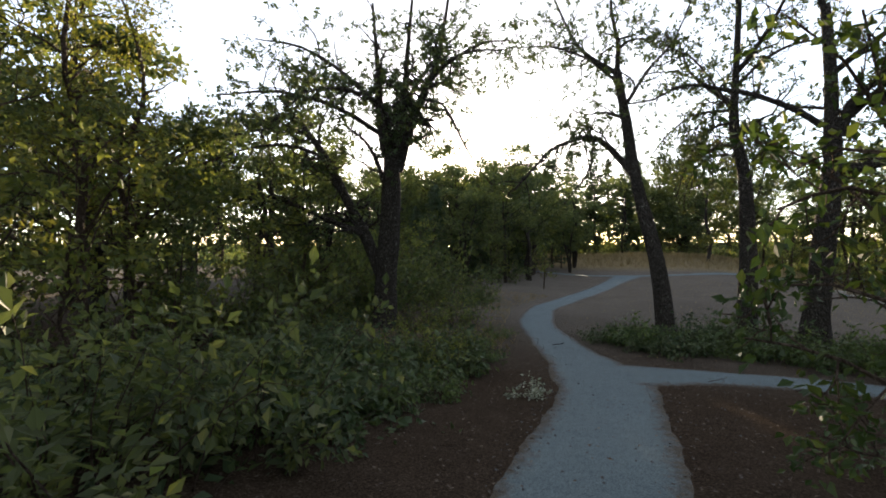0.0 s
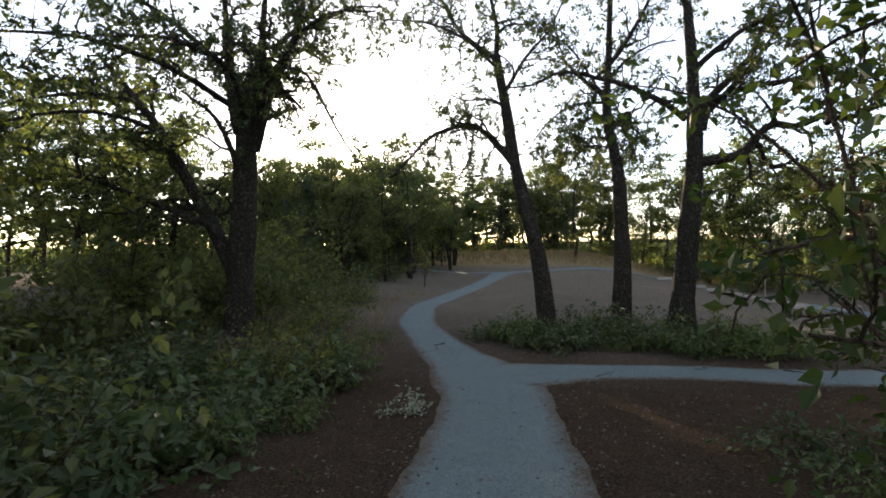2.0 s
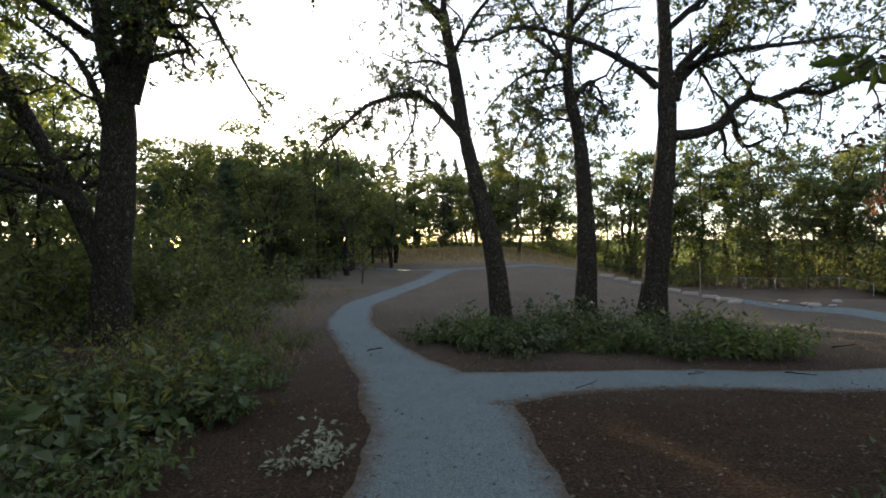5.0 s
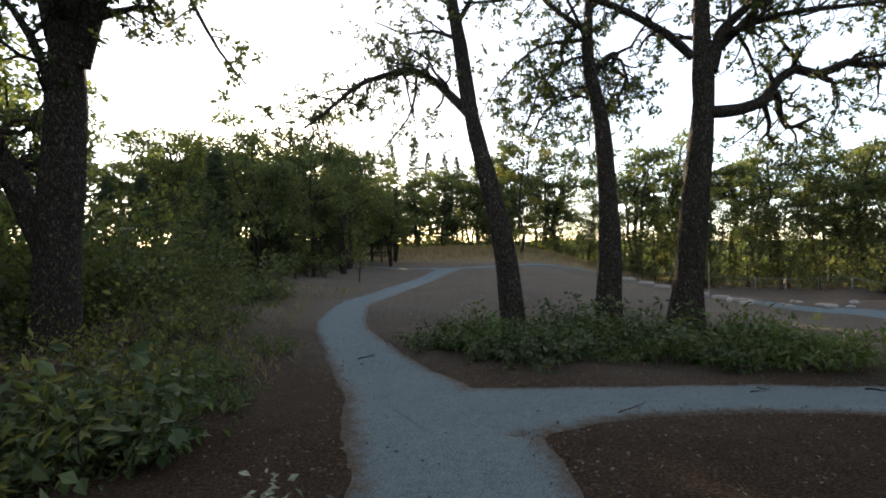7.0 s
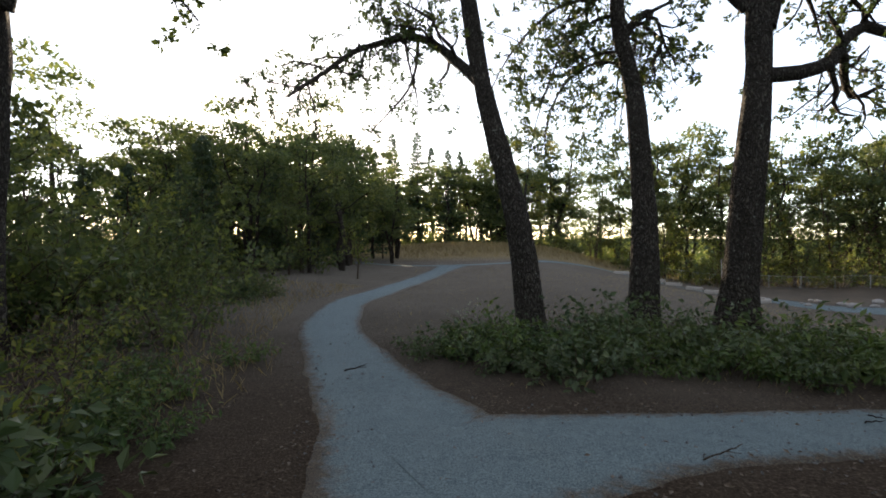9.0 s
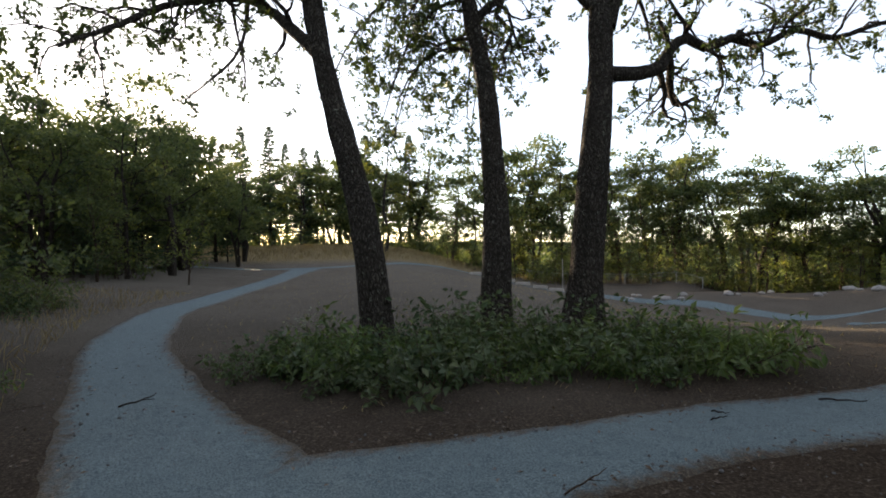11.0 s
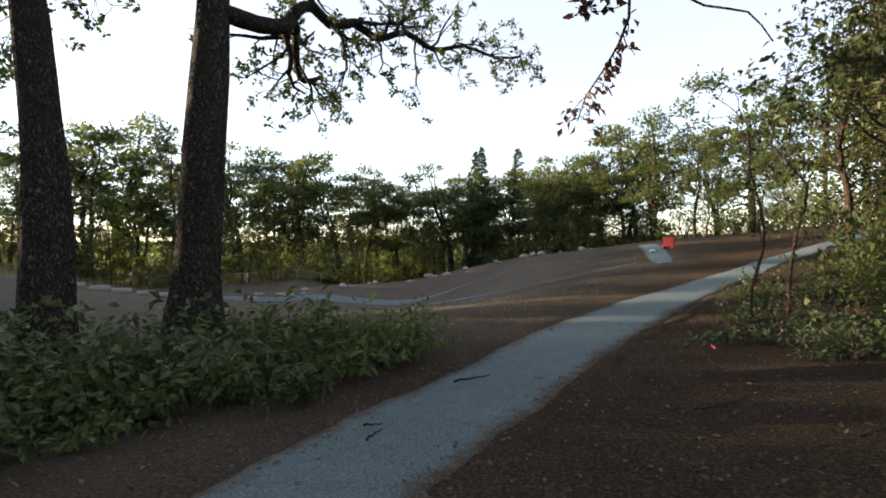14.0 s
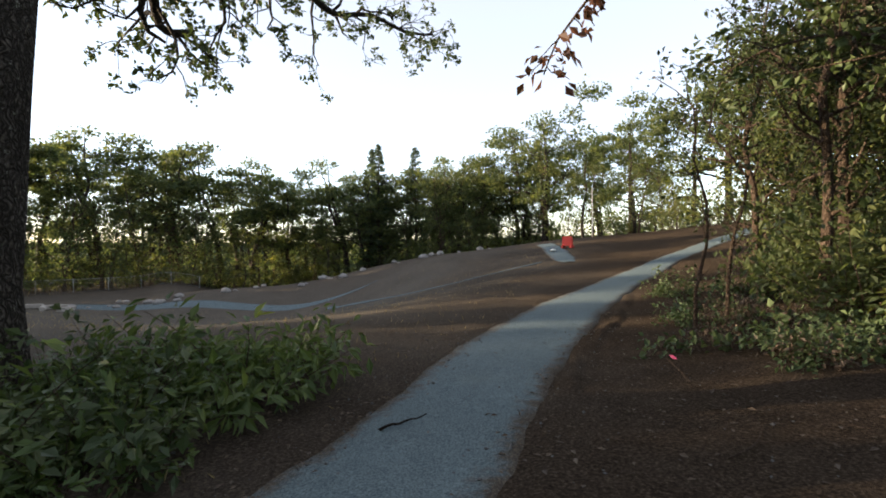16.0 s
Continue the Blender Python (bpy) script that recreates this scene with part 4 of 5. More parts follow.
# ---------------------------------------------------------------- woods round the clearing
FAR_OPTS = dict(seg=3, step=1.2, per_tip=13, puff=0.21, tip_from=0.5, dense={2: 1.0, 1: 1.6}, len={2: 2.4, 1: 1.1}, bare=0.25, crook=0.22, lift=0.05)
woods = [
    crown_oak("oak_tree", "broad-crowned oak at the edge of the clearing", 101, 12.0, 0.24, 0.24, 4.9, TREE_LEAF),
    crown_oak("oak_tree", "slender many-stemmed oak at the wood's edge", 102, 11.5, 0.17, 0.28, 3.1, TREE_LEAF, stems=3, per=130),
    crown_oak("oak_tree", "tall round-topped oak with two stems", 103, 13.5, 0.21, 0.30, 4.0, TREE_LEAF, stems=2),
    crown_oak("oak_tree", "thin open-crowned oak at the wood's edge", 104, 12.5, 0.15, 0.36, 3.4, TREE_LEAF, per=150),
]
UNDER = dict(FAR_OPTS, len={2: 0.9, 1: 0.5}, dense={2: 1.7, 1: 2.0}, puff=0.13, per_tip=11, seg=2)
under = [
    broadleaf("young_tree", "young yellow-green tree in the undergrowth", 111, 4.5, 0.05, 0.12, 1.5, TWIG, YELLOW_LEAF, 0.15, UNDER),
    broadleaf("young_tree", "young leafy tree in the thicket", 112, 5.5, 0.06, 0.10, 1.8, TWIG, TREE_LEAF, 0.15, UNDER, stems=2),
]
firs = [
    conifer("fir_tree", "dark pointed fir behind the broadleaf trees", 121, 17, 0.22, 3.2, FIR_LEAF),
    conifer("fir_tree", "small fir with a bare pointed leader", 122, 7.0, 0.08, 1.9, FIR_LEAF),
]
golden = crown_oak("birch_tree", "tall tree with sunlit yellow-green leaves", 105, 14.5, 0.17, 0.12, 3.0, GOLD_LEAF, per=150)
place(golden, 11.5, 62, 20, 1.1)
wr = np.random.default_rng(7)


def wood_row(n, a, b, kinds, lo, hi, spread, sink=0.1):
    """Trees scattered along a line from a to b."""
    for k in range(n):
        t = (k + wr.uniform(0.1, 0.9)) / n
        x, y = a[0] + (b[0] - a[0]) * t + wr.normal() * spread, a[1] + (b[1] - a[1]) * t + wr.normal() * spread
        again(kinds[int(wr.integers(len(kinds)))], x, y, wr.uniform(0, 360), wr.uniform(lo, hi), sink)


for x, y, s_ in ((27.5, 61, 0.62), (24.0, 65.5, 0.8), (31, 64, 0.55), (44, 58.5, 0.6), (53, 50, 0.55), (56, 40, 0.5)):
    again(golden, x, y, 37 * x, s_, 0.1)
# behind the grassy bank
wood_row(5, (-38, 80), (-22, 80), woods, 1.1, 1.4, 2.0)
wood_row(6, (-18, 80), (-3, 80), woods, 0.75, 0.88, 1.5)
wood_row(8, (-1, 80), (26, 80), woods, 1.15, 1.45, 2.0)
wood_row(5, (-40, 94), (-16, 94), woods, 1.3, 1.6, 2.5)
wood_row(4, (0, 92), (30, 90), woods, 1.2, 1.5, 2.5)
wood_row(24, (-34, 76), (28, 76), under + [under[1]], 0.7, 1.5, 2.0)
wood_row(6, (-2, 77), (14, 78), woods, 0.9, 1.15, 1.5)
wood_row(9, (-22, 77), (-3, 78), [woods[1], woods[3], woods[0]], 0.6, 0.8, 1.5)
# beyond the fence in the hollow
wood_row(14, (26, 69), (70, 56), woods, 1.3, 1.65, 2.0)
wood_row(5, (34, 84), (84, 64), woods, 1.3, 1.6, 3.0)
wood_row(28, (20, 66), (70, 53), under + [under[1]], 1.3, 2.5, 1.6)
# up the right-hand side behind the rise
wood_row(16, (68, 52), (62, 12), woods, 1.05, 1.4, 2.0)
wood_row(8, (80, 48), (74, 0), woods, 1.2, 1.5, 3.0)
wood_row(28, (65, 51), (59, 9), under + [under[1], under[1]], 1.3, 2.4, 2.0)
wood_row(8, (60, 8), (34, -9), woods, 0.8, 1.1, 2.0)
wood_row(12, (52, 4), (26, -5), under, 0.8, 1.3, 2.0)
# left of the main path, towards the low sun
wood_row(4, (-16, 36), (-9, 37), [woods[0], woods[2], woods[1]], 0.75, 0.95, 1.2)
wood_row(4, (-8, 48), (-5, 60), [woods[0], woods[1]], 0.5, 0.7, 1.5)
wood_row(8, (-34, 32), (-18, 48), woods, 0.8, 1.05, 2.0)
for k, (x, y, s_) in enumerate(((-6.6, 44, 0.95), (-8.6, 40.5, 0.9), (-11.0, 46, 1.0), (-3.6, 57, 0.8), (-9.5, 54, 1.0), (-13.5, 41, 0.95), (-6.4, 31, 0.66), (-5.4, 35.5, 0.7), (-8.4, 27.5, 0.62), (-7.6, 48.5, 1.0), (-12.2, 51, 1.05))):
    again(woods[(k * 3 + 1) % 4], x, y, 50 * k, s_)
wood_row(5, (-36, 56), (-25, 66), woods, 1.0, 1.25, 2.0)
wood_row(5, (-12, 4), (-13, 14), [woods[1], woods[3], woods[0]], 0.6, 0.8, 1.0)
wood_row(7, (-22, 0), (-18, 26), woods, 0.8, 1.05, 2.0)
wood_row(6, (-32, -8), (-30, 30), woods, 0.9, 1.2, 3.0)
# behind the thicket, where the side path goes out of sight
for k, (x, y, s_) in enumerate(((20.5, 0.8, 0.62), (24.5, -0.8, 0.7), (29, -3.2, 0.8), (33, -4.6, 0.8), (18.5, -1.5, 0.7))):
    again(woods[(2 * k) % 4], x, y, 65 * k, s_)
# behind the start of the walk
wood_row(7, (-18, -12), (20, -12), woods, 0.8, 1.05, 2.0)
wood_row(5, (18, -4), (30, -6), woods, 0.7, 0.9, 1.2)
# three more oaks, never in view, added to shade the walk's first stretch
for k, (x, y, s_) in enumerate(((-8.5, -8.5, 0.95), (7.0, -8.0, 0.95), (0.4, -11.0, 1.0))):
    again(woods[k], x, y, 70 * k, s_)
place(woods[0], -11.5, 35, 40, 0.85)
place(woods[1], 33, 66, 10, 1.2)
place(woods[2], -4, 80, 80, 1.1)
place(woods[3], 50, 62, 0, 1.2)
place(under[0], -3.4, 29, 0, 0.75)
place(under[1], -9, 22, 0, 0.8)
place(firs[0], 0, 88, 0, 1.1)
place(firs[1], -10, 26, 0, 0.95)
for x, y, s in ((13, 90, 1.25), (-9, 84, 1.0), (5, 92, 1.1), (62, 36, 1.05), (68, 40, 1.1), (65, 32, 1.0), (-20, 46, 0.7), (-9, 76, 0.95), (-5.5, 74, 1.0), (-2, 77, 1.08), (2.5, 76, 0.9), (19, 82, 1.2), (54, 68, 1.1)):
    again(firs[0], x, y, x * 37, s)
for x, y, s in ((-12.5, 29, 0.8), (-7.5, 28, 0.6), (-14, 24, 0.7), (-9.0, 33, 0.85), (-7.6, 38, 0.9), (-10.6, 38, 1.0), (-16.5, 31, 0.9), (-18, 38, 1.1), (-13.5, 43, 1.1), (-6.6, 46, 0.9), (-9.5, 52, 1.1), (-15, 56, 1.3), (-21, 52, 1.4), (-5.0, 56, 0.9), (-9, 66, 1.2), (3, 78, 1.4), (9, 79, 1.6)):
    again(firs[1], x, y, x * 40, s)

# ---------------------------------------------------------------- undergrowth
shrubs = [
    shrub("snowberry_shrub", "low dense shrub with small dark green leaves", 201, 0.75, 0.9, 24, 20, SHRUB_LEAF, 0.115),
    shrub("snowberry_shrub", "low arching shrub with dull green leaves", 202, 0.95, 0.8, 20, 22, SHRUB_LEAF, 0.12, arch=0.3),
    shrub("shrub", "fresh green leafy shrub", 203, 0.85, 0.6, 16, 26, BRIGHT_LEAF, 0.12, aspect=0.4),
    shrub("shrub", "tall thin yellowing shrub", 204, 1.6, 0.9, 14, 34, YELLOW_LEAF, 0.09),
    shrub("shrub", "tall green shrub of the thicket", 205, 1.9, 1.2, 24, 36, TREE_LEAF, 0.135),
    shrub("snowberry_shrub", "leafy shrub with larger pale green leaves", 207, 0.9, 0.7, 17, 18, PALE_LEAF, 0.14),
    shrub("dry_shrub", "withered brown bracken clump", 206, 0.8, 0.7, 22, 14, LITTER, 0.08),
    shrub("bramble", "sprawling bramble with broad dark green leaves", 210, 1.1, 1.1, 15, 24, SHRUB_LEAF, 0.15, arch=0.45, aspect=0.7),
]


def scatter(n, box, kinds, lo, hi, keep=None, seed=1):
    r = np.random.default_rng(seed)
    made = 0
    for _ in range(n * 8):
        if made >= n:
            break
        x, y = r.uniform(box[0], box[1]), r.uniform(box[2], box[3])
        if keep and not keep(x, y):
            continue
        made += 1
        again(kinds[int(r.integers(len(kinds)))], x, y, r.uniform(0, 360), r.uniform(lo, hi), 0.03)


# the bed round the three oaks
scatter(52, (0.5, 9.0, 8.8, 13.4), [shrubs[0], shrubs[5], shrubs[1], shrubs[5], shrubs[2]], 0.42, 1.0, lambda x, y: ((x - 4.3) / 3.7) ** 2 + ((y - 11.2) / 1.75) ** 2 < 1, 3)
for x, y, s in ((2.0, 11.6, 0.8), (3.4, 10.6, 0.7), (4.4, 12.0, 0.9), (5.6, 11.6, 0.8)):
    again(shrubs[7], x, y, x * 50, s * 0.7)
for x, y, s in ((6.9, 10.6, 0.9), (7.3, 10.3, 1.05), (7.8, 10.6, 0.9), (6.3, 10.0, 0.7), (8.2, 11.0, 0.8), (7.5, 11.0, 0.9), (5.6, 9.9, 0.6), (1.6, 11.9, 0.9), (1.1, 11.2, 0.6), (7.9, 10.2, 1.35), (7.1, 9.9, 1.25), (2.2, 10.9, 1.1), (4.9, 10.2, 1.1)):
    again(shrubs[2], x, y, x * 70, s)
# the bank left of the path
scatter(62, (-7, -0.3, 0.0, 6.4), [shrubs[0], shrubs[1], shrubs[5], shrubs[7]], 0.45, 1.15, lambda x, y: x < -1.75 - 0.15 * abs(y - 4), 4)
scatter(14, (-3.6, -1.2, 5.6, 9.6), [shrubs[0], shrubs[1], shrubs[2]], 0.5, 0.8, lambda x, y: x < -1.9 - 0.12 * (y - 6), 14)
scatter(30, (-10, -2, 6, 11), [shrubs[0], shrubs[1], shrubs[6], shrubs[3]], 0.5, 0.95, lambda x, y: x < -3.0, 5)
scatter(28, (-13, -3.6, 10, 20), [shrubs[0], shrubs[4], shrubs[3], shrubs[1]], 0.6, 1.0, lambda x, y: x < -3.9, 6)
scatter(30, (-12, -1.2, -1.6, 1.5), [shrubs[0], shrubs[1], shrubs[4]], 0.7, 1.1, lambda x, y: x < -1.6, 7)
scatter(15, (-18, -4.0, 20, 46), [shrubs[4], shrubs[3], shrubs[1]], 0.9, 1.5, lambda x, y: x < -4.4, 8)
# right of the start of the walk
scatter(14, (2.6, 7.0, -3.5, 3.2), [shrubs[0], shrubs[1], shrubs[2]], 0.5, 0.8, lambda x, y: x > 3.0 + 0.25 * max(0, y), 15)
# the thicket right of the side path
scatter(40, (9.4, 18, 0.5, 5.6), [shrubs[4], shrubs[1], shrubs[7], shrubs[4]], 0.6, 1.1, lambda x, y: y < 3.9 - 0.12 * (x - 9), 9)
scatter(34, (9.2, 16, 2.6, 5.9), [shrubs[1], shrubs[7], shrubs[6], shrubs[6], shrubs[7]], 0.4, 0.72, lambda x, y: x > 9.3 + 0.5 * max(0, 4.4 - y) and y < 6.0 - 0.1 * (x - 9), 10)
for n_, a_, b_ in ((26, (22, 64), (70, 53)), (22, (66, 52), (60, 8)), (24, (-34, 75), (26, 76)), (14, (58, 6), (24, -5)), (16, (-30, 30), (-10, 46))):
    for k in range(n_):
        t = (k + wr.uniform(0, 1)) / n_
        again(shrubs[3] if k % 2 and a_[0] > 20 else shrubs[4], a_[0] + (b_[0] - a_[0]) * t + wr.normal() * 1.2, a_[1] + (b_[1] - a_[1]) * t + wr.normal() * 1.2, wr.uniform(0, 360), wr.uniform(1.3, 2.9), 0.1)
# brighter sprigs on the bank and beside the path
spray = shrub("ash_sapling", "thin sapling with long yellow-green leaves", 209, 1.5, 0.35, 6, 18, YELLOW_LEAF, 0.15, "sapling", aspect=0.3)
place(spray, -1.95, 5.3, 20)
for x, y, z_ in ((-3.2, 6.8, 0.8), (-4.6, 3.0, 0.9), (-2.7, 1.6, 0.75), (-2.5, 8.6, 0.75), (-3.0, 8.0, 0.9), (-2.3, 6.4, 0.7), (-2.9, 5.0, 0.85), (-3.6, 7.6, 0.95), (-4.2, 5.4, 0.9)):
    again(spray, x, y, x * 90, z_)
for x, y, z_ in ((-1.7, 3.4, 0.7), (-2.4, 2.2, 0.9), (-3.4, 5.2, 0.9), (-1.9, 7.6, 0.6), (-2.6, 9.0, 0.7), (-3.0, 0.4, 1.0), (-2.4, 10.8, 0.7)):
    again(shrubs[2], x, y, x * 70, z_)
for k, t in enumerate(shrubs):
    place(t, -9.0 - k, 4 + k, 30 * k)
r2 = np.random.default_rng(12)
for k in range(12):
    again(under[k % 2], r2.uniform(-15, -6), r2.uniform(13, 34), r2.uniform(0, 360), r2.uniform(0.6, 1.0), 0.05)
for k in range(18):
    again(shrubs[4], r2.uniform(-13, -6.5), r2.uniform(5, 20), r2.uniform(0, 360), r2.uniform(1.1, 1.8), 0.05)
for k in range(13):
    again(under[(k + 1) % 3 % 2], r2.uniform(-22, -4.5), r2.uniform(30, 66), r2.uniform(0, 360), r2.uniform(0.7, 1.15), 0.05)
for x, y, z_ in ((-7.4, 1.4, 1.15), (-8.8, 3.6, 1.25), (-6.6, -0.6, 0.9), (-10.2, 6.0, 1.3), (-9.4, 8.6, 1.1)):
    again(under[0], x, y, x * 33, z_, 0.05)
for k in range(8):
    again(under[k % 2], r2.uniform(-12, -8), r2.uniform(0, 10), r2.uniform(0, 360), r2.uniform(0.6, 0.9), 0.05)
for k in range(9):
    again(under[k % 2], r2.uniform(12.5, 22), r2.uniform(-1, 3.0), r2.uniform(0, 360), r2.uniform(0.8, 1.15), 0.05)

# scrub and treetops that close the view far behind the woods
fr = np.random.default_rng(77)
far_c = []
for k in range(900):
    a, d = fr.uniform(0, 2 * math.pi), fr.uniform(104, 150)
    top = fr.uniform(4.0, 10.0) * (1 + 0.5 * math.sin(a * 9) * math.sin(a * 23 + 1))
    x, y = 5 + d * math.cos(a), 30 + d * math.sin(a)
    q = fr.normal(size=(46, 3)) * np.array([2.2, 2.2, 0.0])
    hgt = fr.uniform(0, 1, 46)
    q *= (1.15 - 0.8 * hgt)[:, None]
    q[:, 2] = hgt * top
    far_c.append(q + np.array([x, y, z_at(x, y) - 0.4 - 14 * float(S((math.hypot(x, y) - 110) / 250))]))
far_woods = new("far_woods", leaf_mesh("far_woods", np.vstack(far_c), 0.85, TREE_LEAF, fr, aspect=0.8))
tagged(far_woods, "dark scrub and low treetops in the distance", "woods", kind="stuff")

# ---------------------------------------------------------------- small built things
WOOD = plain_material("weathered_timber", (0.22, 0.20, 0.17), (0.42, 0.39, 0.34), 8.0, 0.85)
STONE = plain_material("pale_boulder", (0.13, 0.122, 0.115), (0.30, 0.285, 0.26), 5.0, 0.9, 0.0, 0.8, 0.03)
STEEL = plain_material("galvanised_steel", (0.17, 0.18, 0.19), (0.28, 0.29, 0.30), 20.0, 0.45, 0.8, 0.1)
PALE_BARK = plain_material("pale_bark", (0.20, 0.19, 0.17), (0.40, 0.38, 0.34), 6.0, 0.8)
RED = plain_material("red_plastic", (0.50, 0.03, 0.02), (0.62, 0.05, 0.03), 9.0, 0.45, 0.0, 0.1)
WHITE = plain_material("white_sacking", (0.55, 0.55, 0.52), (0.75, 0.75, 0.72), 14.0, 0.8)
PINK = plain_material("pink_tape", (0.75, 0.08, 0.22), (0.85, 0.14, 0.30), 20.0, 0.5)
STICK = bark_material("stick_bark", (0.018, 0.014, 0.012), (0.07, 0.055, 0.045), False)


def thing_mesh(name, bm, mat, label, category, smooth=False):
    me = bpy.data.meshes.new(name)
    bm.to_mesh(me)
    bm.free()
    me.materials.append(mat)
    for f in me.polygons:
        f.use_smooth = smooth
    return tagged(new(name, me), label, category)


def lump(name, size, seed, mat, label, category):
    """A weathered stone: a squashed ball pushed about by noise, with its flat base on the ground."""
    bm = bmesh.new()
    bmesh.ops.create_icosphere(bm, subdivisions=3, radius=0.5)
    for v in bm.verts:
        n = noise.noise(v.co * 2.3 + Vector((seed * 3.1, seed, 0))) * 0.22 + noise.noise(v.co * 6 + Vector((seed, 0, seed))) * 0.06
        v.co *= 1 + n
        v.co = Vector((v.co.x * size[0], v.co.y * size[1], max(v.co.z, -0.22) * size[2]))
    return thing_mesh(name, bm, mat, label, category, True)


def beam(name, length, w, h, mat, label, category):
    """A hewn timber with worn, bevelled edges."""
    bm = bmesh.new()
    bmesh.ops.create_cube(bm, size=1)
    bmesh.ops.scale(bm, verts=bm.verts, vec=(length, w, h))
    bmesh.ops.bevel(bm, geom=bm.edges[:], offset=h * 0.18, segments=2, affect="EDGES")
    for v in bm.verts:
        v.co += Vector((0, noise.noise(v.co * 3) * 0.02, noise.noise(v.co * 4 + Vector((5, 0, 0))) * 0.02))
    return thing_mesh(name, bm, mat, label, category)


# timbers that step down beside the far path
edge_line = smooth_line([(15.5, 54.4), (19.5, 53.6), (24, 49.6), (28, 45.0), (29.3, 43.0)], 0.25)
run = np.concatenate([[0], np.cumsum(np.linalg.norm(np.diff(edge_line, axis=0), axis=1))])
timber = beam("edging_timber", 1.5, 0.32, 0.32, WOOD, "weathered grey timber laid as path edging", "timber")
timber["group"] = "timbers edging the far path"
at_run, first = 4.2, True
while at_run < run[-1] - 0.8:
    i = int(np.searchsorted(run, at_run))
    d = edge_line[min(i + 2, len(edge_line) - 1)] - edge_line[max(i - 2, 0)]
    x, y = edge_line[i]
    m = pose(x, y, z_at(x, y) + 0.22, 0, 0, math.degrees(math.atan2(d[1], d[0])) + 6 * math.sin(at_run * 5))
    if first:
        timber.matrix_basis, first = m, False
    else:
        copy_thing(timber, m)
    at_run += 1.72
for x, y, turn in ((26.6, 44.2, 55), (27.3, 42.9, 20)):
    copy_thing(timber, pose(x, y, z_at(x, y) + 0.15, 0, 0, turn))
# boulders along the rim of the hollow
rocks = [lump("boulder", (1.0, 0.7, 0.5), k, STONE, "pale rounded boulder on bare soil", "rock") for k in range(4)]
rr_ = np.random.default_rng(5)
spots = [(30.4, 46.0), (31.6, 45.0), (29.2, 44.9), (33.0, 45.8), (34.8, 47.0)]
for k in range(24):
    az, far = radians(36 + 1.65 * k), 47 + 1.5 * math.sin(k * 1.7)
    spots.append((3 + far * math.sin(az), 5 + far * math.cos(az)))
for k, (x, y) in enumerate(spots):
    sz = 0.4 + 0.8 * rr_.random() ** 1.5
    x, y = x + rr_.normal() * 0.7, y + rr_.normal() * 0.7
    m = pose(x, y, z_at(x, y) + 0.08 * sz, 0, 0, rr_.uniform(0, 360)) @ Matrix.Diagonal((sz, sz, sz, 1))
    if k < 4:
        rocks[k].matrix_basis = m
        rocks[k]["group"] = "boulders round the hollow"
    else:
        ob = copy_thing(rocks[k % 4], Matrix.Identity(4))
        ob.matrix_basis = m
# the wire fence
fence = tagged(new("fence"), "low galvanised chain-link fence before the trees", "fence")
fence_line = smooth_line([(24, 63), (32, 61), (38.5, 58.4), (44.5, 55.4), (49, 53)], 0.5)
frun = np.concatenate([[0], np.cumsum(np.linalg.norm(np.diff(fence_line, axis=0), axis=1))])


def fence_at(s):
    x, y = np.interp(s, frun, fence_line[:, 0]), np.interp(s, frun, fence_line[:, 1])
    return np.array([x, y, z_at(x, y)])


post_t = Tubes()
post_t.add([(0, 0, -0.2), (0, 0, 1.38), (0, 0, 1.42)], [0.04, 0.04, 0.015], 8)
post_mesh = post_t.mesh("fence_post", STEEL)
s_ = 0.0
while s_ < frun[-1]:
    ob = part("post", post_mesh, fence)
    ob.location = fence_at(s_)
    s_ += 3.0
rail = Tubes()
pts_ = [fence_at(q) + [0, 0, 1.34] for q in np.arange(0, frun[-1], 1.0)]
rail.add(pts_, [0.025] * len(pts_), 6)
part("top_rail", rail.mesh("top_rail", STEEL), fence)
wire = Tubes()
for q in np.arange(0, frun[-1] - 1.3, 0.16):
    for a_, b_ in ((0.02, 1.32), (1.32, 0.02)):
        p0, p1 = fence_at(q) + [0, 0, a_], fence_at(q + 1.3) + [0, 0, b_]
        wire.add([p0, p1], [0.004, 0.004], 3)
part("wire_mesh", wire.mesh("wire_mesh", STEEL), fence)
# a pale pole by the fence and a pale trunk on the rise
for x, y, tall, label in ((30.6, 54.6, 3.4, "slim pale upright pole beside the fence"), (46, 8.5, 4.0, "slim pale upright pole on the rise")):
    t_ = Tubes()
    t_.add([(0, 0, -0.3), (0.02, 0, tall * 0.5), (0.01, 0.02, tall - 0.1), (0.01, 0.02, tall)], [0.042, 0.04, 0.034, 0.012], 10)
    ob = tagged(new("pole", t_.mesh("pole", PALE_BARK)), label, "pole")
    ob.location = (x, y, z_at(x, y))


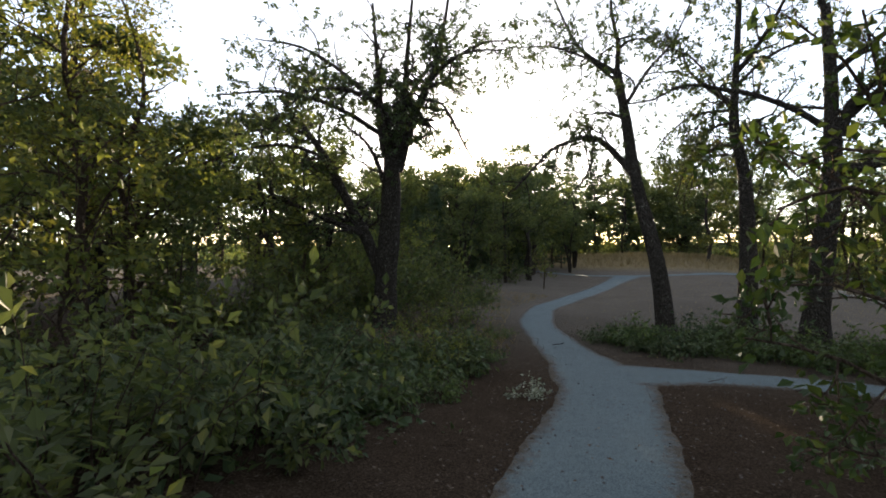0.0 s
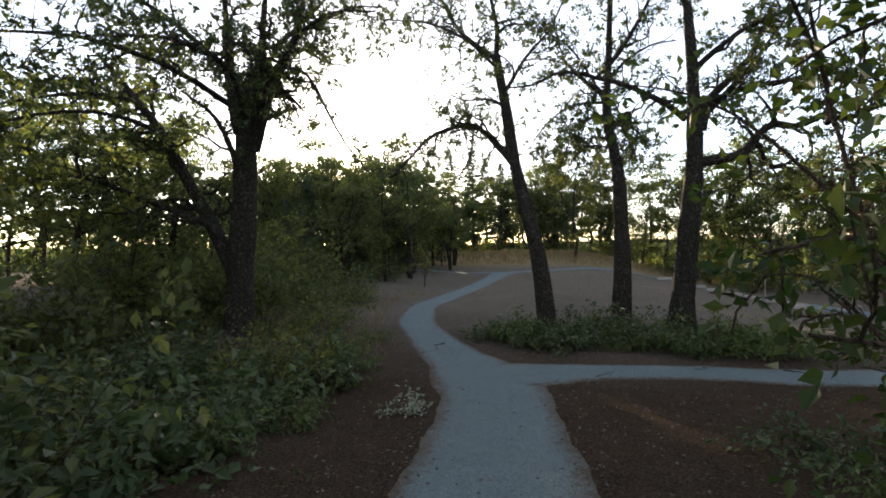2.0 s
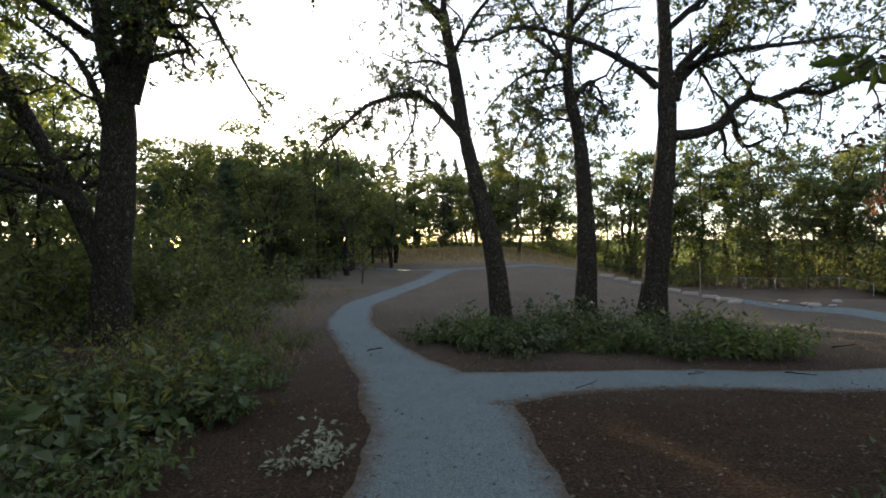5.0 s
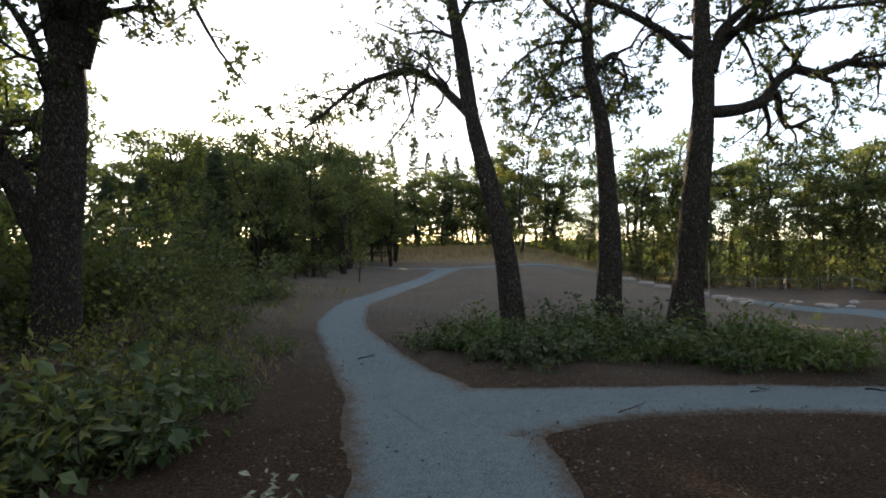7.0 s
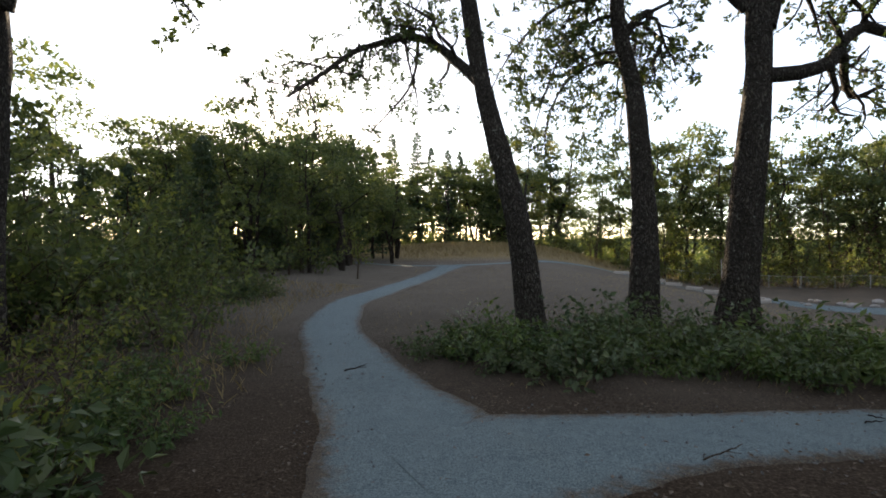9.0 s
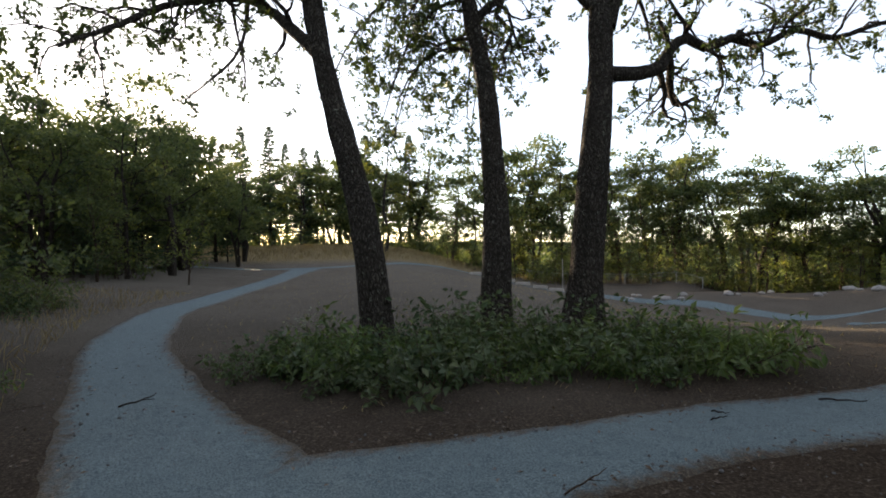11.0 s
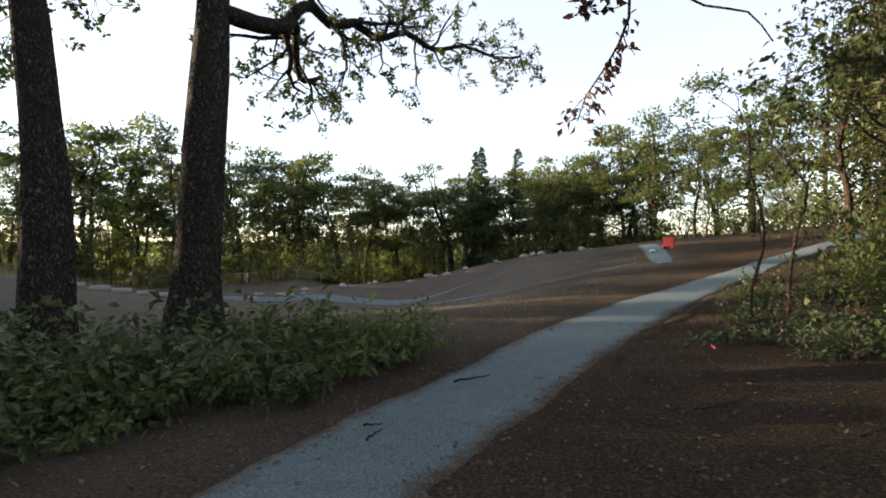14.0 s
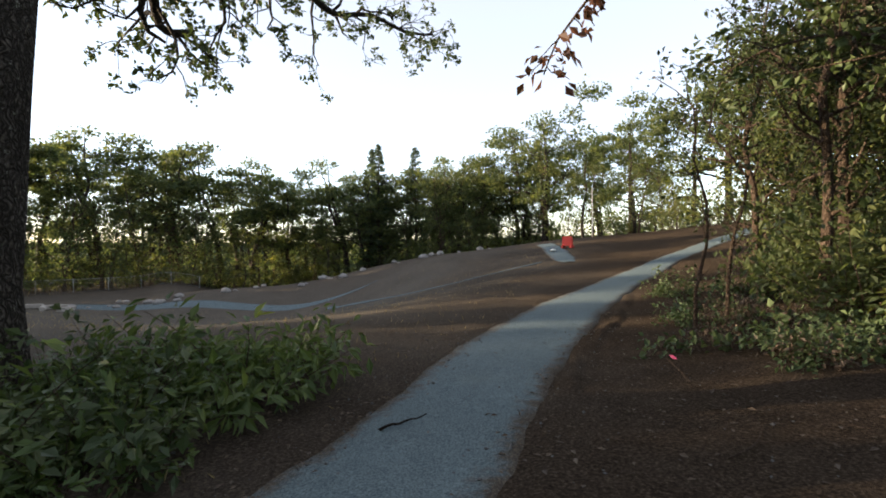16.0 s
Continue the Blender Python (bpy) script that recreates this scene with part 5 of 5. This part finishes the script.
def barrier(x, y, turn):
    """A red plastic barrier: a waisted slab on two feet."""
    top = tagged(new("traffic_barrier"), "small red plastic barrier standing on the path", "barrier")
    bm = bmesh.new()
    bmesh.ops.create_cube(bm, size=1)
    bmesh.ops.scale(bm, verts=bm.verts, vec=(0.6, 0.16, 0.5))
    bmesh.ops.subdivide_edges(bm, edges=bm.edges[:], cuts=3, use_grid_fill=True)
    for v in bm.verts:
        v.co.y *= 1.15 - 0.4 * (v.co.z + 0.4)
        v.co.x *= 1.0 - 0.15 * (v.co.z + 0.4)
        v.co.z += 0.38
    bmesh.ops.bevel(bm, geom=[e for e in bm.edges if e.is_boundary or e.calc_face_angle(0) > 0.8], offset=0.03, segments=2, affect="EDGES")
    me = bpy.data.meshes.new("barrier_body")
    bm.to_mesh(me)
    bm.free()
    me.materials.append(RED)
    part("body", me, top)
    for k in (-0.24, 0.24):
        bm = bmesh.new()
        bmesh.ops.create_cube(bm, size=1)
        bmesh.ops.scale(bm, verts=bm.verts, vec=(0.12, 0.5, 0.14))
        bmesh.ops.bevel(bm, geom=bm.edges[:], offset=0.03, segments=2, affect="EDGES")
        bmesh.ops.translate(bm, verts=bm.verts, vec=(k, 0, 0.07))
        me = bpy.data.meshes.new("barrier_foot")
        bm.to_mesh(me)
        bm.free()
        me.materials.append(RED)
        part("foot", me, top)
    top.matrix_basis = pose(x, y, z_at(x, y) + 0.02, 0, 0, turn)


barrier(30.9, 9.1, 75)
sack = lump("sack", (0.7, 0.3, 0.16), 9, WHITE, "white filled sack lying on the path", "sack")
sack.location = (29.9, 9.75, z_at(29.9, 9.75) + 0.05)


def stick(x, y, length, turn, r, label, mat=STICK, seed=1, fork=True, lift=0.0):
    rng = np.random.default_rng(seed)
    t_ = Tubes()
    line = bent((0, 0, r), (1, 0, 0.0), length, rng, 0.16, 0.0, 8)
    line[:, 2] = r + 0.012 * np.sin(np.arange(9)) ** 2 + lift * np.linspace(0, 1, 9)
    t_.add(line, np.linspace(r, r * 0.35, 9), 6)
    if fork:
        t_.add(bent(line[4], side_way(np.array([1.0, 0, 0]), rng, 25, 45) * [1, 1, 0.2], length * 0.3, rng, 0.1, 0, 3), np.linspace(r * 0.5, r * 0.2, 4), 5)
    ob = tagged(new("stick", t_.mesh("stick", mat)), label, "stick")
    ob.matrix_basis = pose(x, y, z_at(x, y) + 0.02, 0, 0, turn)


stick(7.0, 8.35, 0.5, -5, 0.013, "dark crooked stick lying on the gravel path", seed=3, fork=False)
stick(5.1, 8.0, 0.22, 20, 0.010, "short dark twig lying on the gravel path", seed=4, fork=False)
stick(5.35, 8.25, 0.17, -50, 0.010, "short dark twig lying on the gravel path", seed=5, fork=False)
stick(7.0, 5.9, 0.8, -60, 0.008, "thin bare twig lying on the soil", TWIG, 6)
stick(6.6, 4.9, 0.9, -35, 0.009, "thin bare twig lying on the soil", TWIG, 7, True)
stick(8.8, 5.9, 0.45, 70, 0.008, "thin bare twig standing up from the soil", TWIG, 8, True, 0.25)
stick(9.7, 10.6, 0.8, 10, 0.02, "dark stick lying on bare soil", STICK, 9)
stick(2.9, 7.0, 0.4, 15, 0.008, "pale twig lying at the path's edge", TWIG, 10, True, 0.1)
stick(-0.6, 10.2, 0.5, 30, 0.012, "dark twig lying at the path's edge", STICK, 11)
# pink marker tape under the thicket
bm = bmesh.new()
for k in range(14):
    a = k * 0.5
    p = Vector((0.03 * math.cos(a) + 0.006 * k, 0.03 * math.sin(a * 1.3), 0.04 + 0.02 * math.sin(a)))
    bm.verts.new(p)
    bm.verts.new(p + Vector((0.004, 0.006, 0.018)))
bm.verts.ensure_lookup_table()
for k in range(13):
    bm.faces.new((bm.verts[2 * k], bm.verts[2 * k + 1], bm.verts[2 * k + 3], bm.verts[2 * k + 2]))
tape = thing_mesh("marker_tape", bm, PINK, "crumpled pink marker tape on the ground", "tape")
tape.location = (9.75, 5.95, z_at(9.75, 5.95) - 0.01)
# the pale-leaved plant at the path's edge
pale = leaf_material("pale_leaf", (0.13, 0.155, 0.12), (0.20, 0.225, 0.18), (0.30, 0.32, 0.26), 0.2)
place(shrub("pale_plant", "small silvery-leaved plant at the path's edge", 207, 0.35, 0.5, 14, 16, pale, 0.07, "plant"), -0.35, 4.25, 0, 1.0)
place(shrub("pale_plant", "small silvery-leaved plant on bare soil", 208, 0.45, 0.3, 7, 10, pale, 0.06, "plant"), 1.4, 14.6, 0, 1.0)


# ---------------------------------------------------------------- litter, stones, straw
def strewn(n, box, rng, keep):
    p = np.column_stack([rng.uniform(box[0], box[1], n * 3), rng.uniform(box[2], box[3], n * 3)])
    return p[keep(p[:, 0], p[:, 1])][:n]


lr = np.random.default_rng(31)
main_line, side_line = smooth_line(MAIN, 0.3), smooth_line(SIDE, 0.3)


def off_path(x, y):
    """How far outside the two near paths a place lies."""
    best = np.full(np.shape(x), 99.0)
    for line in (main_line, side_line):
        for px, py, pw in line:
            best = np.minimum(best, np.hypot(x - px, y - py) - pw / 2)
    return best


spots = np.vstack([strewn(3800, (-5, 14, -3, 13), lr, lambda x, y: (off_path(x, y) > -0.05)),
                   strewn(1500, (-3, 12, -3, 13), lr, lambda x, y: (off_path(x, y) > -0.25) & (off_path(x, y) < 0.35)),
                   strewn(220, (-3, 12, -3, 13), lr, lambda x, y: off_path(x, y) < 0)])
c = np.column_stack([spots, height(spots[:, 0], spots[:, 1]) + rough(spots[:, 0], spots[:, 1]) + 0.012])
d = np.column_stack([lr.normal(size=(len(c), 2)), lr.uniform(-0.05, 0.25, len(c))])
tagged(new("leaf_litter", leaf_mesh("leaf_litter", c, 0.055, LITTER, lr, up=2.5, dirs=d / np.linalg.norm(d, axis=1)[:, None], spread=0.05)),
       "dry brown leaves strewn on the soil and path", "leaf litter", kind="stuff")
# chips and pebbles
spots = np.vstack([strewn(2600, (-3, 14, -4, 16), lr, lambda x, y: np.abs(off_path(x, y)) < 0.22), strewn(1500, (-3, 14, -4, 16), lr, lambda x, y: off_path(x, y) < 0),
                   strewn(500, (2, 12, 2, 12), lr, lambda x, y: off_path(x, y) > 0.1)])
z = height(spots[:, 0], spots[:, 1]) + rough(spots[:, 0], spots[:, 1]) * np.where(off_path(spots[:, 0], spots[:, 1]) < 0, 0.3, 0.9) + 0.012
octa = np.array([(1, 0, 0), (-1, 0, 0), (0, 1, 0), (0, -1, 0), (0, 0, 0.7), (0, 0, -0.7)], float)
of = np.array([(0, 2, 4), (2, 1, 4), (1, 3, 4), (3, 0, 4), (2, 0, 5), (1, 2, 5), (3, 1, 5), (0, 3, 5)])
sz = (0.006 + 0.016 * lr.random(len(spots)) ** 3)[:, None, None]
v = np.column_stack([spots, z])[:, None] + octa[None] * sz * lr.uniform(0.6, 1.4, (len(spots), 6, 1))
f = (np.arange(len(spots))[:, None, None] * 6 + of[None]).reshape(-1, 3)
PEBBLE = plain_material("pebble", (0.04, 0.04, 0.04), (0.12, 0.12, 0.116), 30.0, 0.9)
tagged(new("loose_gravel", mesh_from("loose_gravel", v.reshape(-1, 3), f, PEBBLE, False)), "loose stone chips spilled from the path", "gravel", kind="stuff")
# fallen twigs
tw = Tubes()
for k in range(260):
    x, y = lr.uniform(-5, 13), lr.uniform(-2, 13)
    if off_path(x, y) < 0.05:
        continue
    a, L = lr.uniform(0, 6.28), lr.uniform(0.08, 0.35)
    line = bent((x, y, 0), (math.cos(a), math.sin(a), 0), L, lr, 0.15, 0, 3)
    line[:, 2] = height(line[:, 0], line[:, 1]) + rough(line[:, 0], line[:, 1]) + lr.uniform(0.004, 0.03)
    tw.add(line, np.linspace(0.005, 0.002, 4), 3)
tagged(new("fallen_twigs", tw.mesh("fallen_twigs", TWIG)), "small dry twigs strewn on the soil", "twigs", kind="stuff")


def blades(name, label, spots, tall, mat, seed, lean=0.35, wide=0.012):
    rng = np.random.default_rng(seed)
    c = np.column_stack([spots, height(spots[:, 0], spots[:, 1]) - 0.02])
    d = np.column_stack([rng.normal(size=(len(c), 2)) * lean, np.ones(len(c))])
    tagged(new(name, leaf_mesh(name, c, tall, mat, rng, dirs=d / np.linalg.norm(d, axis=1)[:, None], spread=0.1, aspect=wide / tall * 2)), label, "grass", kind="stuff")


gr = np.random.default_rng(33)
blades("dry_grass", "tall straw-coloured dry grass on the bank", np.column_stack([gr.normal(4, 15, 9000), gr.normal(65, 4.0, 9000).clip(57, 76)]), 0.6, STRAW, 34, 0.3, 0.03)
blades("dry_grass", "thin dry grass in the soil left of the path", strewn(3500, (-9, -1.6, 8, 24), gr, lambda x, y: off_path(x, y) > 0.5), 0.22, STRAW, 35, 0.5, 0.006)
blades("dry_grass", "short tufts of dry grass on the bare slope", strewn(7000, (-1, 30, 9, 44), gr, lambda x, y: off_path(x, y) > 0.3), 0.10, STRAW, 36, 0.6, 0.006)
